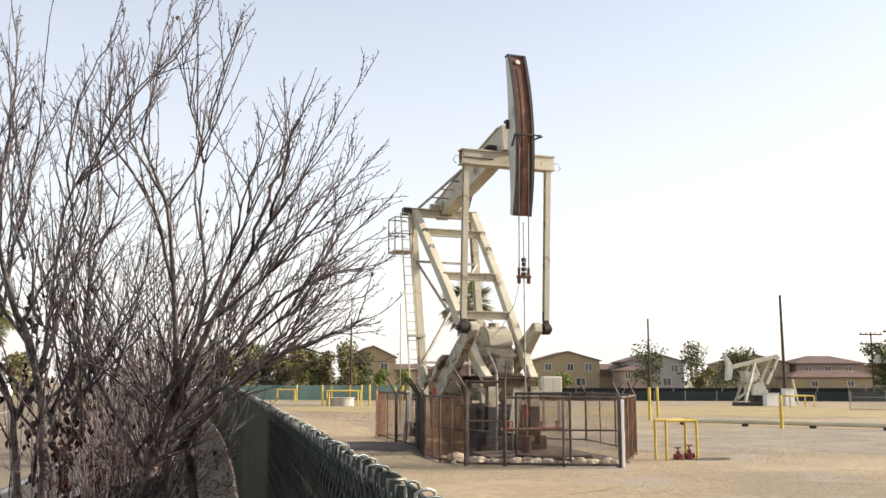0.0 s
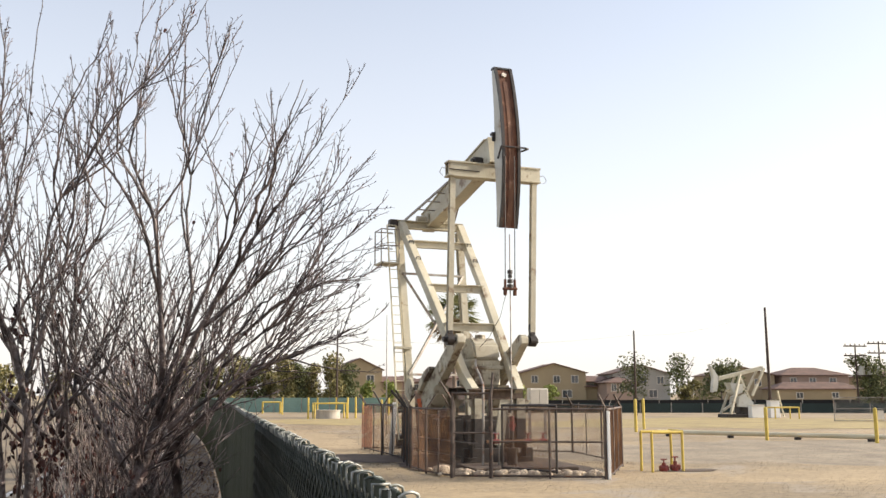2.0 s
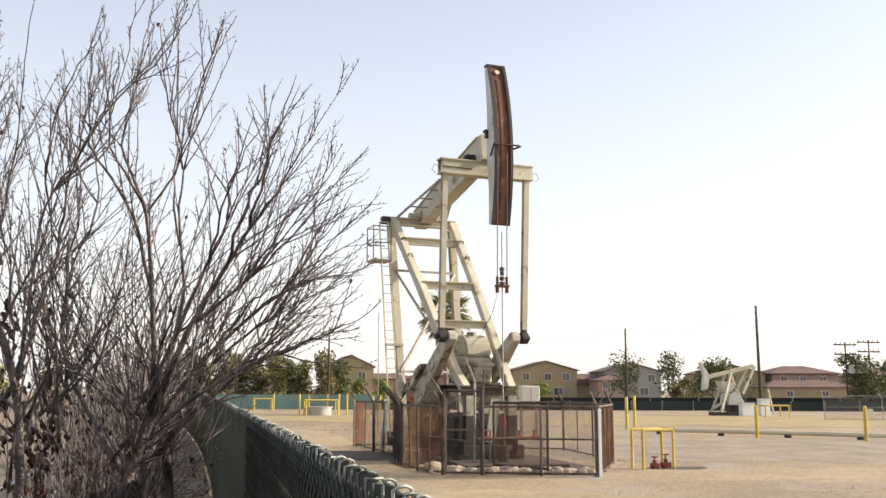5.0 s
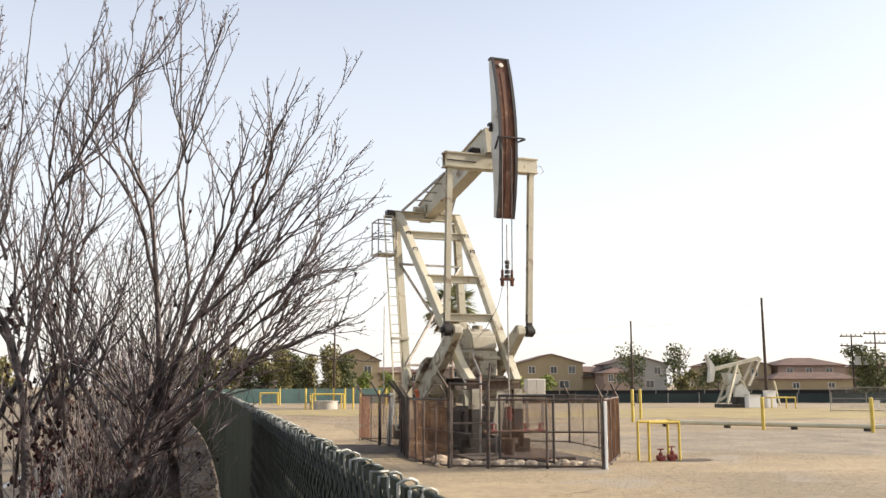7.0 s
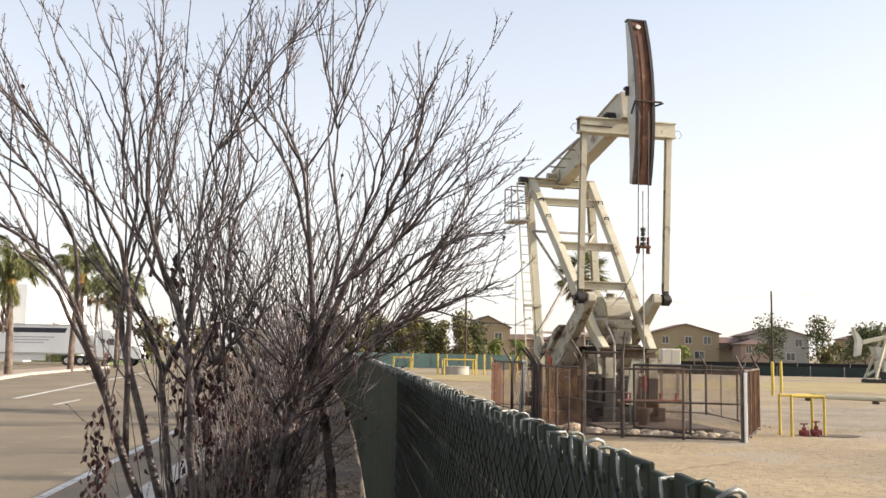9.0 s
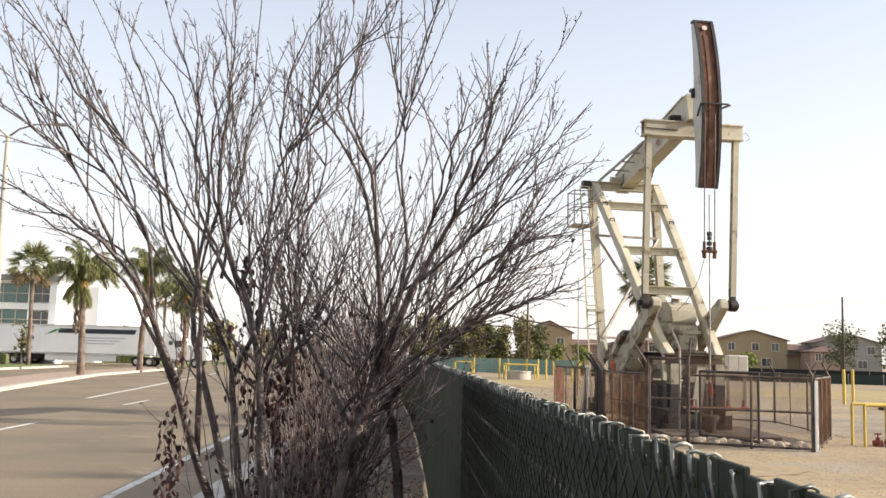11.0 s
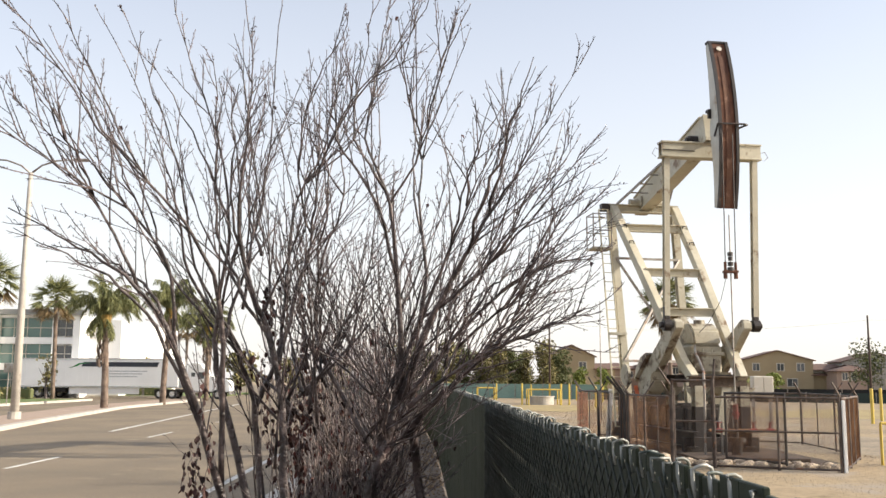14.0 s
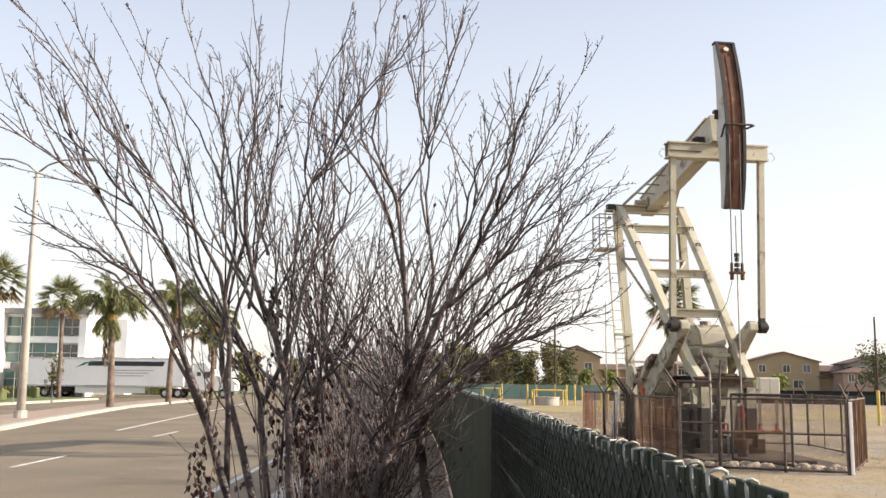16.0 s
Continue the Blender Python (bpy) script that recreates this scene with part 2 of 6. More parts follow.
# ---- mesh helpers ----
def part(name, bm, mat, parent=None, label="", smooth=False):
    me = bpy.data.meshes.new(name)
    bm.to_mesh(me)
    bm.free()
    if smooth:
        for p in me.polygons:
            p.use_smooth = True
    me.materials.append(mat)
    ob = new(name, me)
    if parent is not None:
        ob.parent = parent
    if label:
        tagged(ob, label)
    return ob


def mesh_part(name, verts, faces, mat, parent=None, label="", smooth=False):
    me = bpy.data.meshes.new(name)
    me.from_pydata(verts, [], faces)
    me.update()
    if smooth:
        for p in me.polygons:
            p.use_smooth = True
    me.materials.append(mat)
    ob = new(name, me)
    if parent is not None:
        ob.parent = parent
    if label:
        tagged(ob, label)
    return ob


def shared(name, me, parent, m):
    """One more object on a mesh that exists already."""
    ob = new(name, me)
    ob.parent = parent
    ob.matrix_basis = m
    return ob


def thing(name, m, label, category, group="", kind=""):
    ob = new(name)
    ob.matrix_world = m
    return tagged(ob, label, category, group, kind)


def box(bm, x0, x1, y0, y1, z0, z1, bevel=0.0):
    r = bmesh.ops.create_cube(bm, size=1, matrix=Matrix.LocRotScale(((x0 + x1) / 2, (y0 + y1) / 2, (z0 + z1) / 2), None, (abs(x1 - x0), abs(y1 - y0), abs(z1 - z0))))
    if bevel:
        es = list({e for v in r["verts"] for e in v.link_edges})
        bmesh.ops.bevel(bm, geom=es, offset=bevel, segments=1, affect="EDGES")
    return bm


def axis_matrix(p, q, up=(0, 0, 1)):
    p, q = Vector(p), Vector(q)
    d = (q - p).normalized()
    u = Vector(up)
    if abs(d.dot(u)) > 0.98:
        u = Vector((0, 1, 0))
    s = d.cross(u).normalized()
    t = s.cross(d)
    m = Matrix((s, t, d)).transposed().to_4x4()
    m.translation = (p + q) / 2
    return m, (q - p).length


def bar(bm, p, q, w, h, bevel=0.0, up=(0, 0, 1)):
    """Rectangular bar from p to q, w across and h deep."""
    m, length = axis_matrix(p, q, up)
    r = bmesh.ops.create_cube(bm, size=1, matrix=m @ Matrix.Diagonal((w, h, length, 1)))
    if bevel:
        es = list({e for v in r["verts"] for e in v.link_edges})
        bmesh.ops.bevel(bm, geom=es, offset=bevel, segments=1, affect="EDGES")
    return bm


def ibeam(bm, p, q, w, h, t=0.03, up=(0, 0, 1)):
    m, length = axis_matrix(p, q, up)
    for sx_, sy_, ox, oy in ((w, t, 0, h / 2 - t / 2), (w, t, 0, -h / 2 + t / 2), (t, h - 2 * t, 0, 0)):
        bmesh.ops.create_cube(bm, size=1, matrix=m @ Matrix.Translation((ox, oy, 0)) @ Matrix.Diagonal((sx_, sy_, length, 1)))
    return bm


def rod(bm, p, q, r, seg=8, r2=None):
    m, length = axis_matrix(p, q)
    bmesh.ops.create_cone(bm, cap_ends=True, segments=seg, radius1=r, radius2=r if r2 is None else r2, depth=length, matrix=m)
    return bm


def prism(bm, outline, axis_u, axis_v, axis_n, origin, depth):
    """Extruded outline: points (a, b) along axis_u and axis_v, thick along axis_n either side of the origin."""
    au, av, an, o = Vector(axis_u), Vector(axis_v), Vector(axis_n), Vector(origin)
    f = [bm.verts.new(o + au * a + av * b - an * depth / 2) for a, b in outline]
    g = [bm.verts.new(o + au * a + av * b + an * depth / 2) for a, b in outline]
    bm.faces.new(f)
    bm.faces.new(list(reversed(g)))
    for i in range(len(f)):
        j = (i + 1) % len(f)
        bm.faces.new((f[j], f[i], g[i], g[j]))
    bmesh.ops.recalc_face_normals(bm, faces=bm.faces)
    return bm


def B():
    return bmesh.new()


class Tubes:
    """Collects tapered tubes into one vertex and face list."""

    def __init__(self):
        self.v, self.f = [], []

    def add(self, pts, r0, r1, seg=4, power=1.0):
        n = len(pts)
        start = len(self.v)
        for i, p in enumerate(pts):
            d = (pts[min(i + 1, n - 1)] - pts[max(i - 1, 0)])
            d = d.normalized() if d.length > 1e-9 else Vector((0, 0, 1))
            a = d.cross(Vector((0.31, 0.87, 0.38)))
            a = a.normalized() if a.length > 1e-6 else Vector((1, 0, 0))
            b = d.cross(a)
            r = r1 + (r0 - r1) * (1 - i / (n - 1)) ** power
            for k in range(seg):
                w = 2 * math.pi * k / seg
                self.v.append(p + (a * math.cos(w) + b * math.sin(w)) * r)
        for i in range(n - 1):
            for k in range(seg):
                s, e = start + i * seg, start + (i + 1) * seg
                self.f.append((s + k, s + (k + 1) % seg, e + (k + 1) % seg, e + k))
        self.f.append(tuple(start + k for k in reversed(range(seg))))
        self.f.append(tuple(start + (n - 1) * seg + k for k in range(seg)))


# ---- ground, road, kerbs ----
def sheet(name, x0, x1, y0, y1, nx, ny, z, rough, mat, label, category, thick=0.0):
    vs, fs = [], []
    for j in range(ny + 1):
        for i in range(nx + 1):
            x, y = x0 + (x1 - x0) * i / nx, y0 + (y1 - y0) * j / ny
            h = rough * (noise.noise((x * 0.35, y * 0.35, 0)) + 0.5 * noise.noise((x * 1.3, y * 1.3, 4)))
            vs.append((x, y, z + h))
    for j in range(ny):
        for i in range(nx):
            a = j * (nx + 1) + i
            fs.append((a, a + 1, a + nx + 2, a + nx + 1))
    ob = mesh_part(name, vs, fs, mat, smooth=True)
    return tagged(ob, label, category, kind="structure")


KERB_X = -2.45
sheet("ground", -2500, 2500, -800, 3500, 40, 40, -0.32, 0, DIRT, "dry bare earth reaching out to the horizon", "ground")
sheet("field", 0.25, 160, -8, 230, 8, 12, 0.0, 0.0, DIRT, "sunlit dry tan dirt and gravel oil field", "ground")
sheet("verge", KERB_X + 0.01, 0.27, -8, 120, 20, 300, 0.0, 0.03, STRIP_SOIL, "bare soil strip toned dark for the shade beside the fence", "ground")
sheet("road", -120, KERB_X + 0.05, -25, 320, 12, 30, -0.15, 0, ASPHALT, "wide worn grey asphalt street", "road")


def long_box(name, pts, x_half, z0, z1, mat, label, category):
    """Low raised strip along a line of (x, y) points."""
    bm = B()
    for (xa, ya), (xb, yb) in zip(pts, pts[1:]):
        m = math.hypot(xb - xa, yb - ya)
        nx, ny = -(yb - ya) / m * x_half, (xb - xa) / m * x_half
        ring = [(xa + nx, ya + ny), (xa - nx, ya - ny), (xb - nx, yb - ny), (xb + nx, yb + ny)]
        lo, hi = [bm.verts.new((*p, z0)) for p in ring], [bm.verts.new((*p, z1)) for p in ring]
        bm.faces.new(hi)
        for i in range(4):
            bm.faces.new((lo[i], lo[(i + 1) % 4], hi[(i + 1) % 4], hi[i]))
    bmesh.ops.recalc_face_normals(bm, faces=bm.faces)
    return tagged(part(name, bm, mat), label, category, kind="structure")


long_box("kerb", [(KERB_X - 0.07, -8), (KERB_X - 0.07, 120)], 0.075, -0.2, 0.012, CONCRETE, "grey concrete kerb along the planted verge", "kerb")
long_box("gutter", [(KERB_X - 0.37, -8), (KERB_X - 0.37, 120)], 0.225, -0.2, -0.143, CONCRETE, "pale concrete gutter beside the kerb", "gutter")
MEDIAN = [(-14.6, 6), (-16.6, 33), (-18.6, 45), (-21.6, 66), (-22.2, 90)]
long_box("median", [(x - 1.3, y) for x, y in MEDIAN], 1.5, -0.2, 0.0, PAVER, "reddish paved street median with palms", "median")
long_box("median_kerb", [(x + 0.28, y) for x, y in MEDIAN], 0.2, -0.2, 0.02, CONCRETE, "sunlit pale concrete median kerb", "kerb")
long_box("edge_line", [(-4.1, -4), (-4.45, 60)], 0.07, -0.16, -0.144, LINE_PAINT, "worn white edge line on the asphalt", "road marking")
for ya in range(4, 70, 12):
    long_box("lane_dash", [(-9.6 - 0.02 * ya, ya + 18.4 - 12), (-9.65 - 0.02 * ya, ya + 21.8 - 12)], 0.06, -0.16, -0.144, LINE_PAINT, "short white painted lane dash", "road marking")
long_box("turn_line", [(-12.7, 38), (-16.0, 80)], 0.09, -0.16, -0.143, LINE_PAINT, "white turn-lane line on the asphalt", "road marking")


# ---- the pumping unit: local x across, y away from the well, z up ----
WELL = pose(7.77, 24.32, 0, 0, 0, 7.2)
pump = thing("pump_jack", WELL, "cream-painted oil well pump jack with a rusty horse head", "pump jack")
SAM_V, SAM_Z = 6.1, 7.75
HEAD_Z, RAD = 8.55, 7.5
HEAD_U = 0.12
A0, A1, AC = radians(-15.3), radians(21.3), radians(11.5)


def arc_point(a, r=RAD):
    return (RAD - r * math.cos(a), HEAD_Z + r * math.sin(a))


def head_inner(a):
    """Back edge of the side plates: deep behind the beam, narrow at both ends."""
    f = (a - A0) / (A1 - A0)
    return RAD - (0.07 + 0.10 * f + 0.46 * max(0.0, 1 - abs(f - 0.45) / 0.55) ** 0.8)


steps = [A0 + (A1 - A0) * i / 24 for i in range(25)]
for u in (HEAD_U - 0.25, HEAD_U + 0.25):
    bm = B()
    outline = [arc_point(a, RAD - 0.02) for a in steps] + [arc_point(a, head_inner(a)) for a in reversed(steps)]
    prism(bm, outline, (0, 1, 0), (0, 0, 1), (1, 0, 0), (u, 0, 0), 0.03)
    part("head_side_plate", bm, WHITE_STEEL, pump, "off-white painted side plate")


def arc_sheet(r, w, thick, mat, name, label, off=0.0, a_from=A0, a_to=A1):
    bm = B()
    ring = []
    for i in range(25):
        a = a_from + (a_to - a_from) * i / 24
        y0, z0 = arc_point(a, r)
        y1, z1 = arc_point(a, r - thick)
        ring.append([bm.verts.new((HEAD_U + off - w / 2, y0, z0)), bm.verts.new((HEAD_U + off + w / 2, y0, z0)), bm.verts.new((HEAD_U + off + w / 2, y1, z1)), bm.verts.new((HEAD_U + off - w / 2, y1, z1))])
    for p, q in zip(ring, ring[1:]):
        for i in range(4):
            bm.faces.new((p[i], p[(i + 1) % 4], q[(i + 1) % 4], q[i]))
    bm.faces.new(ring[0])
    bm.faces.new(list(reversed(ring[-1])))
    bmesh.ops.recalc_face_normals(bm, faces=bm.faces)
    return part(name, bm, mat, pump, label)


arc_sheet(RAD, 0.50, 0.04, RUST, "head_face", "rusted curved face plate")
arc_sheet(RAD + 0.055, 0.085, 0.06, OILY, "head_rim", "dark worn rim", -0.235)
arc_sheet(RAD + 0.055, 0.085, 0.06, OILY, "head_rim", "dark worn rim", 0.235)
arc_sheet(RAD + 0.012, 0.15, 0.03, HEAD_TRACK, "cable_track", "paler worn cable track", 0.015, A0, A1 - 0.06)
bm = B()
yt, zt = arc_point(A1, RAD)
box(bm, HEAD_U - 0.29, HEAD_U + 0.29, yt - 0.03, yt + 0.17, zt - 0.02, zt + 0.05, 0.01)
part("head_cap", bm, OILY, pump, "dark top plate")
bm = B()
ye, ze = arc_point(A1 - 0.03, RAD + 0.03)
bmesh.ops.create_cone(bm, cap_ends=True, segments=16, radius1=0.075, radius2=0.075, depth=0.03, matrix=pose(HEAD_U, ye, ze, 90 - 21))
part("lifting_eye", bm, TRIM_WHITE, pump, "pale round lifting hole")
bm = B()
ym, zm = arc_point(radians(2), RAD + 0.1)
for p, q in (((-0.33, ym, zm), (0.42, ym, zm)), ((0.42, ym, zm), (0.55, ym + 0.12, zm + 0.02)), ((0.55, ym + 0.12, zm + 0.02), (0.28, ym + 0.28, zm - 0.08)), ((-0.33, ym, zm), (-0.33, ym + 0.25, zm - 0.3))):
    rod(bm, Vector(p) + Vector((HEAD_U, 0, 0)), Vector(q) + Vector((HEAD_U, 0, 0)), 0.028, 6)
part("cable_guard", bm, OILY, pump, "bent steel cable keeper")
bm = B()
box(bm, -0.24, -0.13, 0.45, 0.62, 9.28, 9.36)
box(bm, -0.24, -0.13, 0.45, 0.50, 9.1, 9.3)
part("head_latch", bm, OILY, pump, "small dark latch on the side plate")

# walking beam
beam_dir = Vector((0, -math.cos(AC), math.sin(AC)))
beam_up = Vector((0, math.sin(AC), math.cos(AC)))
pivot = Vector((0, SAM_V, SAM_Z + 0.12))
bm = B()
web = [(-0.5, -0.28), (-0.5, 0.30), (3.0, 0.42), (5.35, 0.42), (5.35, -0.36), (2.4, -0.36)]
prism(bm, web, beam_dir, beam_up, (1, 0, 0), pivot, 0.34)
part("beam_web", bm, CREAM, pump, "pale painted beam web")
for name, pts in (("beam_top_flange", ((-0.5, 0.31), (3.0, 0.43), (5.15, 0.43))), ("beam_bottom_flange", ((-0.5, -0.29), (2.4, -0.37), (5.15, -0.37)))):
    bm = B()
    for (a, b), (c, d) in zip(pts, pts[1:]):
        bar(bm, pivot + beam_dir * a + beam_up * b, pivot + beam_dir * c + beam_up * d, 0.42, 0.045, up=beam_up)
    part(name, bm, CREAM, pump, "cream steel flange")
bm = B()
for u in (-0.21, 0.21):
    box(bm, u - 0.02, u + 0.02, SAM_V - 0.25, SAM_V + 0.25, SAM_Z - 0.06, SAM_Z + 0.24, 0.01)
rod(bm, (-0.55, SAM_V, SAM_Z + 0.05), (0.55, SAM_V, SAM_Z + 0.05), 0.12, 14)
part("saddle_bearing", bm, DIRTY_CREAM, pump, "grimy cream saddle bearing")
bm = B()
c = pivot + beam_dir * 4.75 - beam_up * 0.15
rod(bm, c + Vector((-0.42, 0, 0.05)), c + Vector((-0.16, 0, 0.05)), 0.13, 14)
rod(bm, c + Vector((-0.50, 0, 0.05)), c + Vector((-0.40, 0, 0.05)), 0.08, 10)
box(bm, c.x - 0.34, c.x - 0.18, c.y - 0.22, c.y + 0.2, c.z - 0.22, c.z + 0.0, 0.02)
part("equalizer_bearing", bm, OILY, pump, "black greased bearing on the beam")

# equalizer bar and pitman arms
EQ_V, EQ_Z = 1.05, 8.32
bm = B()
for z in (-0.2, 0.2):
    box(bm, -1.42, 1.50, EQ_V - 0.17, EQ_V + 0.17, EQ_Z + z - 0.025, EQ_Z + z + 0.025, 0.008)
box(bm, -1.40, 1.48, EQ_V - 0.13, EQ_V - 0.09, EQ_Z - 0.18, EQ_Z + 0.18)
box(bm, -1.40, 1.48, EQ_V + 0.09, EQ_V + 0.13, EQ_Z - 0.18, EQ_Z + 0.18)
part("equalizer_bar", bm, CREAM, pump, "cream boxed cross bar")
bm = B()
rod(bm, (-1.38, EQ_V - 0.145, EQ_Z - 0.02), (-0.45, EQ_V - 0.145, EQ_Z - 0.04), 0.014, 6)
part("grease_line", bm, OILY, pump, "thin dark grease line")
for s in (-1, 1):
    bm = B()
    x0 = s * 1.46 + 0.04
    pts = [Vector((x0, EQ_V, EQ_Z)), Vector((x0 + s * 0.14, EQ_V - 0.05, EQ_Z + 0.03)), Vector((x0 + s * 0.23, EQ_V - 0.05, EQ_Z - 0.12)), Vector((x0 + s * 0.12, EQ_V - 0.05, EQ_Z - 0.22))]
    for p, q in zip(pts, pts[1:]):
        rod(bm, p, q, 0.008, 5)
    part("grease_loop", bm, WIRE_GREY, pump, "thin looped grease tube")
PIN_V, PIN_Z = 1.3, 3.5
CR_V, CR_Z = 2.42, 2.78
for s in (-1, 1):
    u = 1.28 * s + 0.04
    bm = B()
    ibeam(bm, (u, EQ_V, EQ_Z - 0.2), (u, PIN_V, PIN_Z + 0.25), 0.155, 0.17, 0.03, (0, 1, 0))
    part("pitman_arm", bm, CREAM, pump, "cream steel pitman arm")
    bm = B()
    rod(bm, (u - 0.1, PIN_V, PIN_Z), (u + 0.1, PIN_V, PIN_Z), 0.165, 16)
    rod(bm, (u - 0.2, PIN_V, PIN_Z), (u + 0.17, PIN_V, PIN_Z), 0.08, 12)
    bar(bm, (u, PIN_V, PIN_Z), (u, PIN_V - 0.01, PIN_Z + 0.5), 0.16, 0.16, 0.02)
    part("wrist_pin_bearing", bm, OILY, pump, "dark oily wrist pin bearing")
    # crank with its two counterweights
    uc = 0.98 * s + 0.04
    d = (Vector((0, PIN_V, PIN_Z)) - Vector((0, CR_V, CR_Z))).normalized()
    n = Vector((0, -d.z, d.y))
    bm = B()
    outline = [(1.42, -0.16), (1.5, 0.0), (1.42, 0.16), (0.4, 0.27), (-0.9, 0.30), (-1.8, 0.28), (-2.05, 0.18), (-2.05, -0.18), (-1.8, -0.28), (-0.9, -0.30), (0.4, -0.27)]
    prism(bm, outline, d, n, (1, 0, 0), (uc, CR_V, CR_Z), 0.24)
    bmesh.ops.bevel(bm, geom=list(bm.edges), offset=0.02, segments=1, affect="EDGES")
    crank = part("crank", bm, DIRTY_CREAM, pump, "heavy cream-painted crank")
    for sn in (-1, 1):
        bm = B()
        outline = [(-0.5, 0.29), (-0.7, 0.48), (-1.1, 0.60), (-1.6, 0.55), (-1.95, 0.4), (-2.0, 0.29)]
        prism(bm, [(a, b * sn) for a, b in outline], d, n, (1, 0, 0), (uc, CR_V, CR_Z), 0.46)
        bmesh.ops.bevel(bm, geom=list(bm.edges), offset=0.035, segments=2, affect="EDGES")
        w = part("counterweight", bm, DIRTY_CREAM, crank, "white cast counterweight")
    bm = B()
    prism(bm, [(-2.10, -0.2), (-2.10, 0.2), (-2.04, 0.2), (-2.04, -0.2)], d, n, (1, 0, 0), (uc, CR_V, CR_Z), 0.44)
    part("counterweight_end", bm, ORANGE, crank, "orange painted counterweight tip")
    bm = B()
    rod(bm, (uc - 0.2 * s, CR_V, CR_Z), (uc + 0.18 * s, CR_V, CR_Z), 0.17, 18)
    part("shaft_hub", bm, DIRTY_CREAM, crank, "painted crankshaft hub")

# gear reducer
bm = B()
box(bm, -0.22, 0.66, 2.05, 3.2, 2.2, 3.0, 0.06)
part("gearbox_case", bm, DIRTY_CREAM, pump, "cream gear reducer housing")
bm = B()
box(bm, -0.27, 0.71, 2.0, 3.25, 2.70, 2.80, 0.01)
part("gearbox_flange", bm, DIRTY_CREAM, pump, "bolted flange")
bm = B()
prism(bm, [(-0.62, 0.0), (-0.5, 0.42), (-0.2, 0.62), (0.25, 0.62), (0.55, 0.4), (0.66, 0.0)], (0, 1, 0), (0, 0, 1), (1, 0, 0), (0.22, 2.6, 3.0), 0.80)
bmesh.ops.bevel(bm, geom=list(bm.edges), offset=0.05, segments=2, affect="EDGES")
part("gearbox_cover", bm, DIRTY_CREAM, pump, "pale domed gearbox cover")
bm = B()
rod(bm, (0.22, 2.55, 3.60), (0.22, 2.55, 3.72), 0.16, 14)
part("inspection_lid", bm, DIRTY_CREAM, pump, "round inspection lid")
for i in range(4):
    bm = B()
    x = -0.17 + i * 0.26
    rod(bm, (x, 2.03, 2.70), (x, 2.03, 2.88), 0.02, 6)
    part("flange_bolt", bm, CREAM, pump)

# samson post: two bent front legs, two straight rear legs, cross members
bm = B()
ibeam(bm, (-1.28, SAM_V, SAM_Z - 0.16), (1.08, SAM_V, SAM_Z - 0.16), 0.30, 0.26, 0.03)
part("samson_top_beam", bm, CREAM, pump, "cream top cross member")
bm = B()
box(bm, -1.52, -1.24, SAM_V - 0.12, SAM_V + 0.14, SAM_Z - 0.26, SAM_Z - 0.02, 0.01)
part("top_end_box", bm, OILY, pump, "dark steel end box")
FRONT = {-1: [(-1.12, 6.0, 7.55), (-0.92, 4.05, 5.35), (-0.50, 2.1, 2.55), (-0.41, 1.62, 2.1)], 1: [(0.98, 6.0, 7.55), (0.96, 4.05, 5.35), (0.93, 1.85, 2.6), (0.96, 1.5, 2.1)]}
for s in (-1, 1):
    pts = FRONT[s]
    bm = B()
    for p, q in zip(pts, pts[1:]):
        d = (Vector(q) - Vector(p)).normalized() * 0.05
        bar(bm, Vector(p) - d, Vector(q) + d, 0.24, 0.26, 0.012)
    part("front_leg", bm, CREAM, pump, "bent cream box-section leg")
    u = -1.16 if s < 0 else 1.02
    bm = B()
    ibeam(bm, (u, SAM_V + 0.1, SAM_Z - 0.3), (u + 0.05, 4.75 if s < 0 else 5.3, 0.35), 0.22, 0.24, 0.03, (0, 1, 0))
    part("rear_leg", bm, CREAM, pump, "straight cream rear leg")
    for k in (0.35, 0.62):
        bm = B()
        c = Vector(pts[0]).lerp(Vector(pts[1]), k)
        rod(bm, c + Vector((-0.07, -0.13, 0.12)), c + Vector((0.07, -0.13, 0.12)), 0.015, 5)
        rod(bm, c + Vector((-0.07, -0.13, 0.12)), c + Vector((-0.07, -0.16, -0.08)), 0.015, 5)
        rod(bm, c + Vector((0.07, -0.13, 0.12)), c + Vector((0.07, -0.16, -0.08)), 0.015, 5)
        part("leg_step", bm, OILY, pump, "small welded step iron")
for v, z, ua, ub in ((5.3, 6.82, -1.0, 0.95), (3.95, 5.25, -0.85, 0.92), (2.95, 3.98, -0.75, 0.92)):
    bm = B()
    ibeam(bm, (ua, v, z), (ub, v, z), 0.22, 0.24, 0.03)
    part("cross_member", bm, CREAM, pump, "cream I-beam rung")
for (p, q) in (((-1.15, 5.75, 5.9), (1.02, 5.9, 5.9)), ((-1.15, 5.1, 2.6), (1.02, 5.5, 2.6)), ((-1.15, 5.75, 5.9), (1.02, 5.5, 2.6)), ((1.02, 5.9, 5.9), (-1.15, 5.1, 2.6))):
    bm = B()
    bar(bm, p, q, 0.07, 0.07)
    part("brace", bm, PIPE_GREY, pump, "thin grey diagonal brace")
